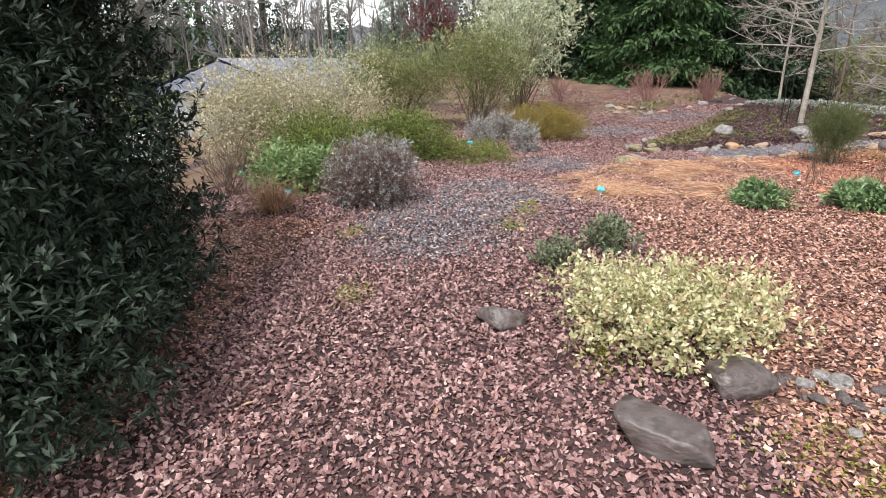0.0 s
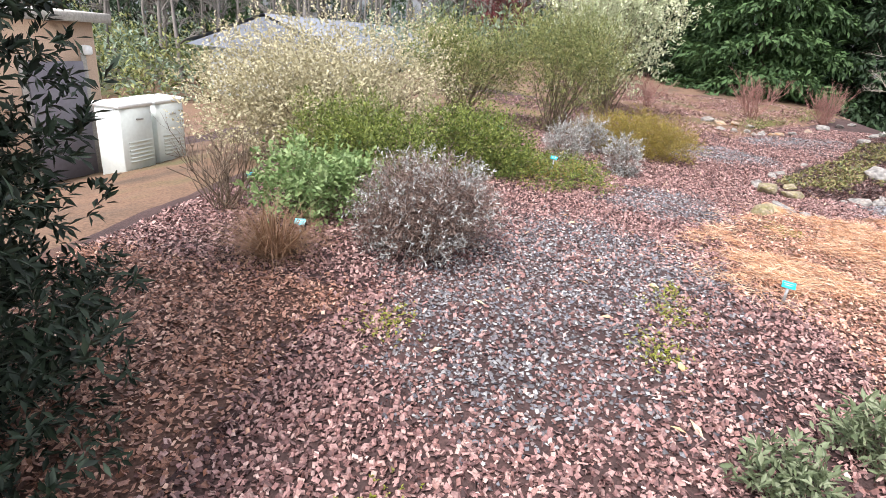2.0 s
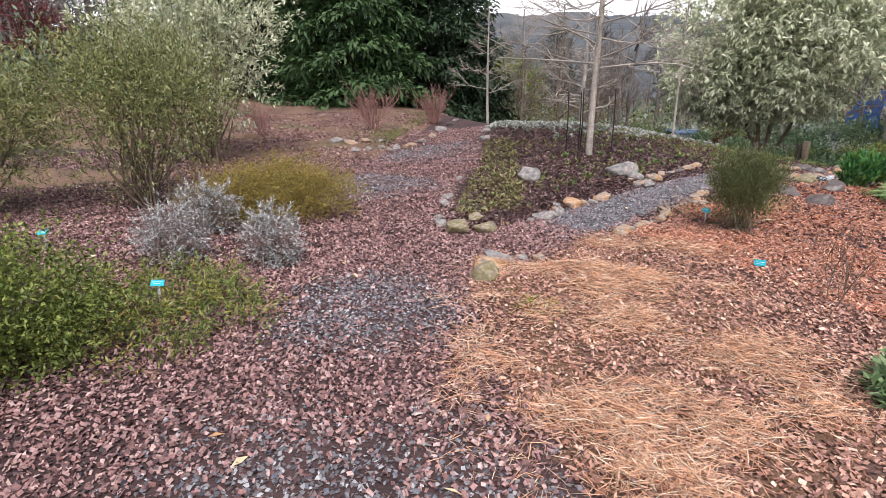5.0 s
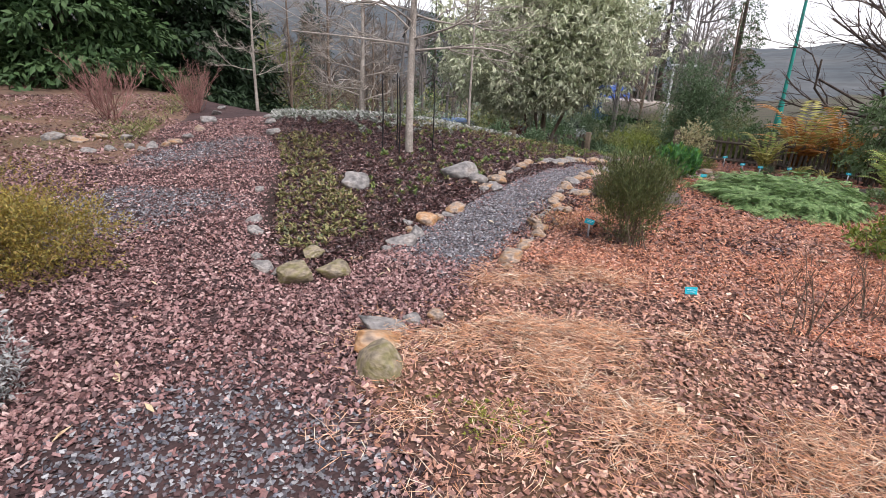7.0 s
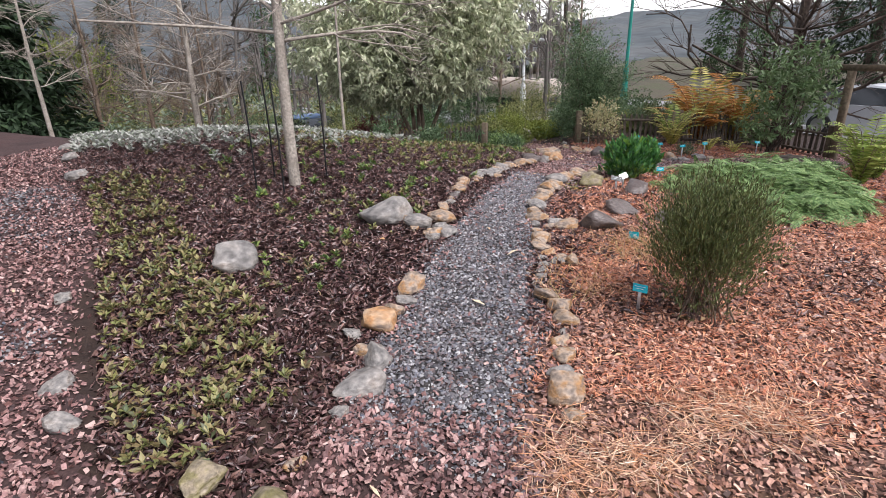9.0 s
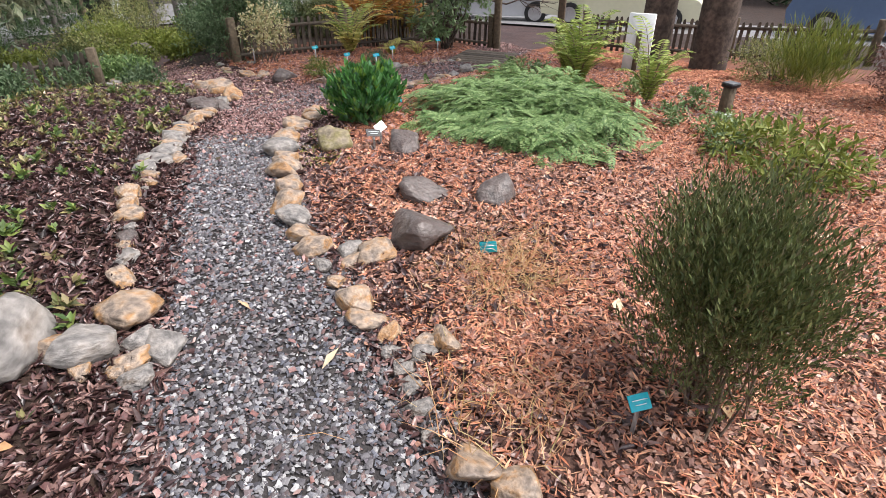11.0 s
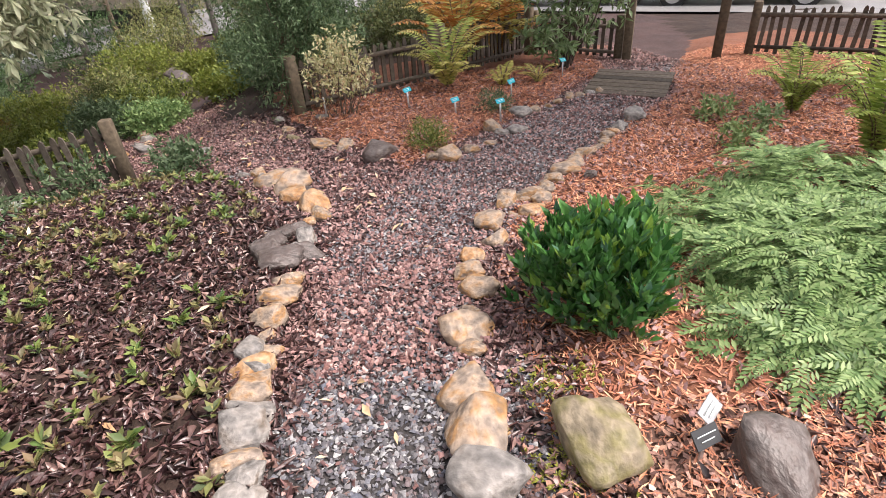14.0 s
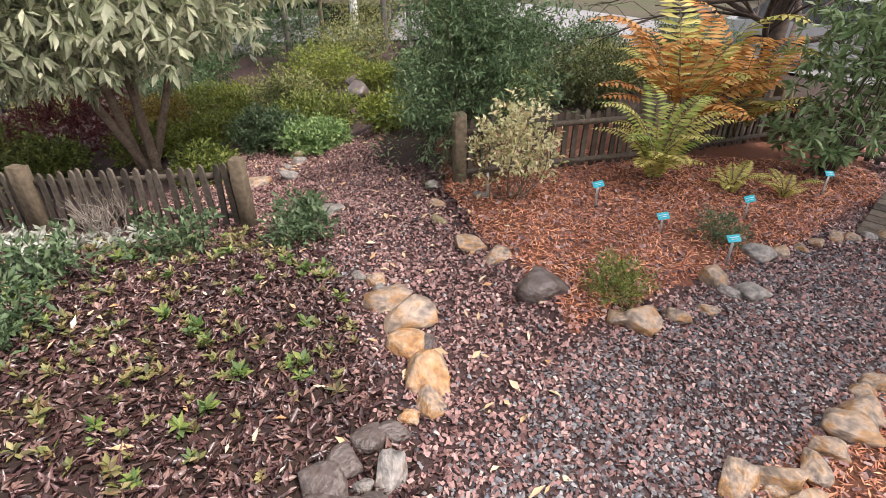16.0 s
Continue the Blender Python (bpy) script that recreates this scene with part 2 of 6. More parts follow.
def zone(x, y):
    """0 soil and leaves, 1 bark path, 2 grey stone, 3 orange chips, 4 straw, 5 lawn, 6 needles, 7 earth."""
    x, y = np.asarray(x, float), np.asarray(y, float)
    w = wobble(x, y) * 0.12
    z = np.zeros(x.shape, int)
    main, west, grav, gate = (polyline_gap(x, y, l) + w for l in (MAIN_PATH, WEST_PATH, GRAVEL_PATH, GATE_PATH))
    z[(x > 0.2) & (y < 8.7 + 0.0 * x) & (x < 8.2)] = 3
    z[(x > 5.2) & (x < 8.0) & (y < 8.9)] = 3
    z[(x > 7.6) & (x < 14.5 + w) & (y > 1.5) & (y < 9.0 + 2 * w + 0.3 * np.clip(x - 10.3, 0, 2))] = 6
    z[(y < 13.5 + 2 * w) & (x < 1.6)] = 1
    z[(y < 4.6 + 3 * w) & (x < -0.8)] = 3
    z[(x < -3.4) & (y > 3.5) & (y < 11)] = 7
    z[spots(x, y, STRAW) + 2 * w < 0] = 4
    z[(main < 0) | (west < 0) | (gate < 0)] = 1
    z[(grav < 0)] = 2
    z[(grav < 0) & ((x > 8.3 + 2 * w) | (x < 3.7 + 3 * w))] = 1
    z[(y > 30) | (x < -16) | (y < -12)] = 5
    z[(x > 11.8) & (y > 9.6 + 0.3 * np.clip(x - 11, 0, 3)) & (x < 25) & (y < 21) & (z == 0)] = 1
    z[(x > 25)] = 5
    z[(z == 0) & (y > 13.6) & (x < 5.6 + (y - 15.3) * 0.74)] = 7
    return z

# ---- ground ----
soil = ramp_material("dark_soil", [(0.020, 0.011, 0.009), (0.042, 0.024, 0.017)], 0.9, "noise", 90, 0.5, 0.6, stain=4)
# bark, stone and chip bases are coloured darker for the shade between pieces
shaded_bark_bed = ramp_material("shaded_bark_bed", [(0.035, 0.020, 0.020), (0.070, 0.039, 0.036)], 0.85, "noise", 70, 0.5, 0.7, stain=2)
shaded_stone_bed = ramp_material("shaded_stone_bed", [(0.024, 0.021, 0.022), (0.055, 0.050, 0.049)], 0.8, "noise", 80, 0.5, 0.8, stain=3)
shaded_chip_bed = ramp_material("shaded_chip_bed", [(0.068, 0.036, 0.028), (0.135, 0.074, 0.055)], 0.85, "noise", 70, 0.5, 0.7, stain=2)
straw_bed = ramp_material("straw_bed", [(0.077, 0.041, 0.028), (0.165, 0.094, 0.055)], 0.9, "noise", 90, 0.45, 0.7, stain=2)
lawn = ramp_material("rough_grass", [(0.035, 0.045, 0.022), (0.075, 0.062, 0.042), (0.05, 0.065, 0.025)], 0.95, "noise", 30, 0.5, 0.6, stain=0.4)
needles = ramp_material("needle_bed", [(0.121, 0.046, 0.026), (0.202, 0.080, 0.046)], 0.9, "noise", 90, 0.45, 0.7, stain=2)
earth = ramp_material("bare_earth", [(0.08, 0.055, 0.038), (0.16, 0.095, 0.062), (0.085, 0.085, 0.035)], 0.95, "noise", 40, 0.4, 0.5, stain=0.8)


def make_ground():
    def steps(lo, hi, fine):
        mid = np.arange(lo, hi + fine / 2, fine)
        out = fine * np.cumsum(1.22 ** np.arange(1, 47))
        return np.concatenate([lo - out[::-1], mid, hi + out])
    xs, ys = steps(-5, 14, 0.09), steps(-1, 18, 0.09)
    gz = np.array([[ground_z(x, y) for x in xs] for y in ys])
    X, Y = np.meshgrid(xs, ys)
    inner = (np.abs(X - 4.5) < 12) & (np.abs(Y - 8) < 12)
    gz = gz + inner * (0.012 * wobble(X, Y, 3.1) + 0.006 * wobble(X, Y, 9.0))
    path = np.minimum(polyline_gap(X, Y, MAIN_PATH), np.minimum(polyline_gap(X, Y, GRAVEL_PATH), polyline_gap(X, Y, GATE_PATH)))
    gz = gz + inner * 0.05 * np.clip(path / 0.35, 0, 1)
    ny, nx = X.shape
    i, j = np.meshgrid(np.arange(ny - 1), np.arange(nx - 1), indexing="ij")
    q = np.stack([i * nx + j, i * nx + j + 1, (i + 1) * nx + j + 1, (i + 1) * nx + j], -1).reshape(-1, 4)
    g = Geo().add(np.stack([X, Y, gz], -1), q)
    me = g.mesh("ground", None, True)
    for m in (soil, shaded_bark_bed, shaded_stone_bed, shaded_chip_bed, straw_bed, lawn, needles, earth):
        me.materials.append(m)
    cx, cy = (X[:-1, :-1] + X[1:, 1:]) / 2, (Y[:-1, :-1] + Y[1:, 1:]) / 2
    me.polygons.foreach_set("material_index", zone(cx.ravel(), cy.ravel()))
    tagged(new("ground", me), "garden ground of soil, bark mulch and gravel", "ground", kind="structure")


make_ground()


def top_z(x, y):
    """Height of the ground's finished surface, for arrays."""
    x, y = np.atleast_1d(x), np.atleast_1d(y)
    z = np.array([ground_z(a, b) for a, b in zip(x, y)])
    path = np.minimum(polyline_gap(x, y, MAIN_PATH), np.minimum(polyline_gap(x, y, GRAVEL_PATH), polyline_gap(x, y, GATE_PATH)))
    return z + 0.012 * wobble(x, y, 3.1) + 0.006 * wobble(x, y, 9.0) + 0.05 * np.clip(path / 0.35, 0, 1)


def gz1(x, y):
    return float(top_z(x, y)[0])


def scatter_places(rng, n, x0, y0, x1, y1, keep):
    x, y = rng.uniform(x0, x1, n), rng.uniform(y0, y1, n)
    k = keep(x, y)
    return x[k], y[k]


def flat_chips(rng, x, y, length, width, tilt, lift=0.006, bend=0.3):
    n = len(x)
    a = rng.uniform(0, 2 * math.pi, n)
    way = np.stack([np.cos(a), np.sin(a), rng.normal(0, tilt, n)], -1)
    up = unit(np.stack([rng.normal(0, tilt, n), rng.normal(0, tilt, n), np.ones(n)], -1))
    s = rng.uniform(0.5, 1.35, n)
    base = np.stack([x, y, top_z(x, y) + lift + rng.uniform(0, 0.012, n)], -1) - unit(way) * (length * s)[:, None] * 0.5
    return base, unit(way), up, length * s, width * s * rng.uniform(0.6, 1.3, n), bend


def chip_mesh(rng, x, y, length, width, tilt, lift=0.006):
    """Bark chips: slabs with a sharp four-sided face and an edge that gives them thickness."""
    base, way, up, l, w, _ = flat_chips(rng, x, y, length, width, tilt, lift)
    side = unit(np.cross(way, up))
    nor = unit(np.cross(side, way))
    l, w = l[:, None], w[:, None]
    j = rng.uniform(0.7, 1.2, (len(x), 4, 1))
    c = base + way * l * 0.5
    p = np.stack([c - way * l * 0.5 * j[:, 0] - side * w * 0.35, c + way * l * 0.35 * j[:, 1] - side * w * 0.5, c + way * l * 0.5 * j[:, 2] + side * w * 0.3, c - way * l * 0.3 * j[:, 3] + side * w * 0.5], 1)
    low = p - nor[:, None] * 0.006 + (p - c[:, None]) * 0.12
    v = np.concatenate([p, low], 1).reshape(-1, 3)
    k = np.arange(len(x))[:, None] * 8
    near = np.minimum(polyline_gap(x, y, MAIN_PATH[:5]), polyline_gap(x, y, GRAVEL_PATH[:6])) < 0.0
    f = np.concatenate([k + [0, 1, 2, 3], (k + [4, 5, 1, 0])[near]])
    return v, f


def pebble_mesh(rng, x, y, size):
    """Small angular stones, half sunk in the bed."""
    n = len(x)
    oc = np.array([(1, 0, 0), (0, 1, 0), (-1, 0, 0), (0, -1, 0), (0, 0, 1), (0, 0, -1)], float)
    s = size * rng.uniform(0.5, 1.3, (n, 1, 1)) * rng.uniform(0.6, 1.25, (n, 6, 1)) * 0.5
    v = oc[None] * s * [1, 0.8, 0.6] + rng.normal(0, size * 0.10, (n, 6, 3))
    a = rng.uniform(0, 2 * math.pi, n)
    t = rng.normal(0, 0.4, n)
    ca, sa, ct, st = np.cos(a)[:, None], np.sin(a)[:, None], np.cos(t)[:, None], np.sin(t)[:, None]
    vy, vz = v[..., 1] * ct - v[..., 2] * st, v[..., 1] * st + v[..., 2] * ct
    vx, vy = v[..., 0] * ca - vy * sa, v[..., 0] * sa + vy * ca
    v = np.stack([vx, vy, vz], -1) + np.stack([x, y, top_z(x, y) + size * 0.2], -1)[:, None]
    f = np.array([(0, 1, 4), (1, 2, 4), (2, 3, 4), (3, 0, 4)])
    return v.reshape(-1, 3), (np.arange(n)[:, None, None] * 6 + f).reshape(-1, 3)


# the darkest chip tones also stand in for shaded gaps among the chips
bark_chip = ramp_material("bark_chip", [(0.026, 0.015, 0.016), (0.159, 0.084, 0.081), (0.322, 0.177, 0.166), (0.382, 0.243, 0.225), (0.103, 0.052, 0.051), (0.242, 0.124, 0.109), (0.546, 0.388, 0.350)], 0.6, "island", 120, 0.35, 0.3)
bed_chip = ramp_material("orange_bark_chip", [(0.046, 0.023, 0.018), (0.264, 0.127, 0.088), (0.486, 0.267, 0.191), (0.369, 0.206, 0.165), (0.133, 0.070, 0.058), (0.318, 0.144, 0.090), (0.752, 0.518, 0.400)], 0.6, "island", 120, 0.35, 0.3)
grey_stone = ramp_material("crushed_stone", [(0.024, 0.025, 0.033), (0.141, 0.136, 0.146), (0.066, 0.062, 0.070), (0.243, 0.237, 0.243), (0.102, 0.111, 0.141), (0.196, 0.133, 0.122), (0.044, 0.044, 0.052), (0.429, 0.428, 0.427), (0.113, 0.120, 0.148)], 0.55, "island", 150, 0.3, 0.3)
# the pale pinkish tone paints gloss highlights onto some of the wet leaves
dead_leaf = ramp_material("wet_dead_leaf", [(0.011, 0.006, 0.006), (0.061, 0.028, 0.028), (0.134, 0.068, 0.065), (0.026, 0.013, 0.015), (0.285, 0.169, 0.143), (0.046, 0.022, 0.022)], 0.35, "island", 60, 0.3, 0.2, spec=0.6)
pale_leaf = ramp_material("fallen_pale_leaf", [(0.55, 0.45, 0.28), (0.42, 0.22, 0.10), (0.62, 0.55, 0.40), (0.50, 0.30, 0.14)], 0.6, "island", 40, 0.25, 0)
straw_mat = ramp_material("dry_straw", [(0.578, 0.270, 0.131), (0.788, 0.443, 0.256), (0.800, 0.577, 0.415), (0.668, 0.334, 0.172), (0.800, 0.726, 0.581), (0.330, 0.157, 0.087), (0.773, 0.476, 0.317), (0.234, 0.117, 0.075)], 0.7, "island", 60, 0.2, 0)
needle_mat = ramp_material("red_needles", [(0.173, 0.059, 0.041), (0.605, 0.232, 0.134), (0.346, 0.134, 0.086), (0.850, 0.466, 0.282), (0.463, 0.166, 0.084)], 0.7, "island", 60, 0.2, 0)


def scatter_all():
    rng = np.random.default_rng(11)
    fuzzy = lambda x, y, s=0.09: zone(x + rng.normal(0, s, len(x)), y + rng.normal(0, s, len(x)))
    stony = lambda x, y: np.clip(0.75 - 1.6 * (spots(x, y, STONE_SPOTS) + 0.30 * wobble(x, y, 1.6) + 0.12 * wobble(x, y, 5.0)), 0, 0.93)
    g = Geo()
    x, y = scatter_places(rng, 700000, -3.2, 0.3, 9, 16, lambda x, y: (fuzzy(x, y) == 1) & (rng.random(len(x)) < np.clip(1.3 - 0.075 * np.hypot(x - 1, y - 6), 0.15, 1)) & ((rng.random(len(x)) > stony(x, y) * 0.9)))
    g.add(*chip_mesh(rng, x, y, 0.029, 0.017, 0.6))
    x, y = scatter_places(rng, 230000, 7.6, 4.5, 15, 12.5, lambda x, y: (fuzzy(x, y) == 1) & (rng.random(len(x)) < np.where(polyline_gap(x, y, GRAVEL_PATH) < -0.1, 0.6, 1.0)))
    g.add(*chip_mesh(rng, x, y, 0.025, 0.015, 0.6))
    x, y = scatter_places(rng, 60000, 0.0, 13.6, 8.5, 20.0, lambda x, y: (zone(x, y) == 7) & (rng.random(len(x)) < np.clip(0.55 + 0.5 * wobble(x, y, 1.5), 0.1, 1)))
    g.add(*chip_mesh(rng, x, y, 0.05, 0.022, 0.5))
    x, y = scatter_places(rng, 60000, 7.4, 4.5, 13.5, 9.6, lambda x, y: (zone(x, y) == 6) & (rng.random(len(x)) < 0.35))
    g.add(*chip_mesh(rng, x, y, 0.034, 0.018, 0.5))
    x, y = scatter_places(rng, 60000, 2.4, 8.0, 9, 10.2, lambda x, y: (polyline_gap(x, y, GRAVEL_PATH) < 0.1) & (rng.random(len(x)) < np.clip(0.26 + 1.2 * polyline_gap(x, y, GRAVEL_PATH) + 0.12 * wobble(x, y, 3), 0.02, 0.36)))
    g.add(*chip_mesh(rng, x, y, 0.026, 0.016, 0.5, 0.008))
    tagged(put("bark_chips", g, bark_chip), "purple-brown bark chips covering the garden path", "bark mulch", kind="stuff")
    g = Geo()
    x, y = scatter_places(rng, 420000, -1.3, 3.0, 13, 14, lambda x, y: (fuzzy(x, y, 0.06) == 2) | ((zone(x, y) == 1) & (rng.random(len(x)) < stony(x, y))) | ((polyline_gap(x, y, GRAVEL_PATH) < 0.02) & (x > 6) & (x < 13) & (rng.random(len(x)) < 0.55)) | ((polyline_gap(x, y, GATE_PATH) < 0.0) & (rng.random(len(x)) < 0.2)))
    g.add(*pebble_mesh(rng, x, y, 0.027))
    x, y = scatter_places(rng, 150000, 3.4, 6.3, 11.6, 10.2, lambda x, y: (polyline_gap(x, y, GRAVEL_PATH) + 0.1 * wobble(x, y, 2.5) < 0.02) & (rng.random(len(x)) < np.where(x < 8.4, 1.0, np.clip(0.25 - 1.5 * polyline_gap(x, y, GRAVEL_PATH), 0, 0.75))))
    g.add(*pebble_mesh(rng, x, y, 0.021))
    tagged(put("gravel", g, grey_stone), "grey crushed stone gravel on the path", "gravel", kind="stuff")
    g = Geo()
    x, y = scatter_places(rng, 400000, -3.2, 1.0, 8.6, 9.0, lambda x, y: (fuzzy(x, y) == 3) | ((zone(x, y) == 4) & (rng.random(len(x)) < 0.75)))
    g.add(*chip_mesh(rng, x, y, 0.029, 0.015, 0.45))
    tagged(put("orange_bark_chips", g, bed_chip), "orange-brown bark chips mulching the planting beds", "bark mulch", kind="stuff")
    g = Geo()
    x, y = scatter_places(rng, 190000, 2.4, 8.6, 13, 15, lambda x, y: (zone(x, y) == 0) & (polyline_gap(x, y, MAIN_PATH) > 0.05))
    b, w, u, l, wd, _ = flat_chips(rng, x, y, 0.058, 0.019, 0.6)
    g.add(*leaf_quads(b, w, u, l, wd, 0.6, 0.35))
    near = lambda x, y: (np.abs(polyline_gap(x, y, GRAVEL_PATH) - 0.1) < 0.16) & (x > 4.5) & (x < 9)
    x, y = scatter_places(rng, 15000, 4.5, 8, 9, 10.2, near)
    b, w, u, l, wd, _ = flat_chips(rng, x, y, 0.075, 0.020, 0.5, 0.012)
    g.add(*leaf_quads(b, w, u, l, wd, 0.6, 0.35))
    x, y = scatter_places(rng, 9000, 4.8, 6.6, 8.4, 9.0, lambda x, y: (zone(x, y) == 3) & (rng.random(len(x)) < np.clip(0.35 + 0.5 * wobble(x, y, 2.2), 0.05, 1)))
    b, w, u, l, wd, _ = flat_chips(rng, x, y, 0.08, 0.02, 0.5, 0.014)
    g.add(*leaf_quads(b, w, u, l, wd, 0.6, 0.35))
    tagged(put("leaf_litter", g, dead_leaf), "wet dark brown dead leaves covering the bed", "leaf litter", kind="stuff")
    g = Geo()
    x, y = scatter_places(rng, 1500, 7.5, 8.8, 15, 14, lambda x, y: rng.random(len(x)) < 0.22 + 0.14 * np.clip(x - 9, 0, 3))
    b, w, u, l, wd, _ = flat_chips(rng, x, y, 0.065, 0.024, 0.3, 0.02)
    g.add(*leaf_quads(b, w, u, l, wd, 0.25, 0.2))
    x, y = scatter_places(rng, 260, -1.5, 1.0, 6, 12, lambda x, y: rng.random(len(x)) < 0.6)
    b, w, u, l, wd, _ = flat_chips(rng, x, y, 0.08, 0.03, 0.25, 0.02)
    g.add(*leaf_quads(b, w, u, l, wd, 0.2, 0.2))
    tagged(put("fallen_leaves", g, pale_leaf), "pale fallen leaves strewn over mulch", "fallen leaves", kind="stuff")
    g = Geo()
    x, y = scatter_places(rng, 150000, 0.8, 4.8, 4.4, 8.6, lambda x, y: (spots(x, y, STRAW) + 0.25 * wobble(x, y, 2) + rng.normal(0, 0.14, len(x)) < 0.05) & (rng.random(len(x)) < np.clip(0.30 + 0.6 * wobble(x, y, 2.4) + 0.45 * wobble(x + 3, y, 6), 0.08, 0.9)))
    n = len(x)
    a = rng.uniform(0, 2 * math.pi, n) + 1.2 * wobble(x, y, 7.0)
    thick = np.clip(0.35 + 0.8 * wobble(x, y, 2.4) + 0.4 * wobble(x + 3, y, 6), 0, 1)
    w = unit(np.stack([np.cos(a), np.sin(a), np.abs(rng.normal(0, 0.10, n)) + 0.35 * thick * rng.random(n)], -1))
    base = np.stack([x, y, top_z(x, y) + 0.005 + 0.07 * thick * rng.random(n)], -1)
    g.add(*leaf_quads(base, w, unit(rng.normal(size=(n, 3)) * 0.6 + [0, 0, 1]), 0.10 * rng.uniform(0.3, 1.5, n), 0.0032, 0.1, 0.2))
    tagged(put("straw", g, straw_mat), "flattened orange-tan dry grass straw on the bed", "dry grass", kind="stuff")
    g = Geo()
    x, y = scatter_places(rng, 130000, 7.4, 3.0, 13.5, 9.5, lambda x, y: (zone(x, y) == 6))
    b, w, u, l, wd, _ = flat_chips(rng, x, y, 0.045, 0.008, 0.3)
    g.add(*leaf_quads(b, w, u, l, wd, 0.2, 0.2))
    x, y = scatter_places(rng, 150000, 4.0, 3.5, 8.4, 9.0, lambda x, y: (zone(x, y) == 3) & (rng.random(len(x)) < np.clip(0.6 + 0.5 * wobble(x, y, 1.8), 0.15, 1)))
    b, w, u, l, wd, _ = flat_chips(rng, x, y, 0.05, 0.007, 0.35, 0.012)
    g.add(*leaf_quads(b, w, u, l, wd, 0.2, 0.2))
    tagged(put("needle_litter", g, needle_mat), "rust-red needles and shredded bark on the slope", "needle litter", kind="stuff")


# ---- plants ----
bark_brown = ramp_material("brown_bark", [(0.10, 0.07, 0.05), (0.2, 0.15, 0.11)], 0.9, "noise", 40, 0.4, 0.6, stain=8)
bark_grey = ramp_material("grey_bark", [(0.22, 0.19, 0.16), (0.40, 0.36, 0.31)], 0.9, "noise", 45, 0.4, 0.6, stain=6)
bark_dark = ramp_material("dark_bark", [(0.04, 0.03, 0.025), (0.10, 0.075, 0.06)], 0.95, "noise", 20, 0.5, 0.8, stain=5)
twig_red = ramp_material("red_twig", [(0.22, 0.10, 0.09), (0.34, 0.19, 0.16)], 0.8, "noise", 40, 0.3, 0.2, stain=6)


def shrub(name, label, category, x, y, lobes, material, count, k=6, sprig=0.12, leaf=(0.05, 0.018), shell=0.55, stem_n=14, stem_r=0.012, stem_mat=None, spread=0.9, up_bias=0.25, outward=0.7, group="", seed=1, floor=0.02, lump=0.18, extra=None, base=None):
    """A leafy shrub: stems and a crown of sprigs in lobes (cx, cy, cz, rx, ry, rz from its base)."""
    rng = np.random.default_rng(seed)
    ob = thing(name, label, category, x, y, gz1(x, y) if base is None else base, 0, group)
    p, nor = in_lobes(rng, lobes, count, shell, floor, lump)
    way = unit(nor * outward + unit(rng.normal(size=p.shape)) * 0.55 + [0, 0, up_bias])
    put("foliage", Geo().add(*sprigs(rng, p, way, k, sprig, leaf[0], leaf[1], spread, up_bias)), material, ob)
    if extra:
        mat2, share, k2, sprig2, leaf2 = extra
        p, nor = in_lobes(rng, lobes, int(count * share), 0.2, floor, lump)
        way = unit(nor + unit(rng.normal(size=p.shape)) * 0.5 + [0, 0, up_bias])
        put("young_growth", Geo().add(*sprigs(rng, p, way, k2, sprig2, leaf2[0], leaf2[1], spread, up_bias)), mat2, ob)
    if stem_n:
        put("woody_frame", stems(rng, Geo(), lobes, stem_n, stem_r), stem_mat or bark_brown, ob, smooth=True)
    return ob


def bare_shrub(name, label, x, y, height, n, material, seed, spread=0.5, depth=3, forks=3, group="", r=0.01, base=None):
    rng = np.random.default_rng(seed)
    ob = thing(name, label, "shrub", x, y, gz1(x, y) if base is None else base, 0, group)
    g = Geo()
    for _ in range(n):
        way = [rng.normal() * spread, rng.normal() * spread, 1]
        branchy(rng, g, (rng.normal() * 0.05, rng.normal() * 0.05, -0.02), way, height * rng.uniform(0.4, 0.6), r * rng.uniform(0.6, 1), depth, forks, 0.3, None, 0.55, 0.55, 0.35, 4)
    put("twig_frame", g, material, ob, smooth=True)
    return ob


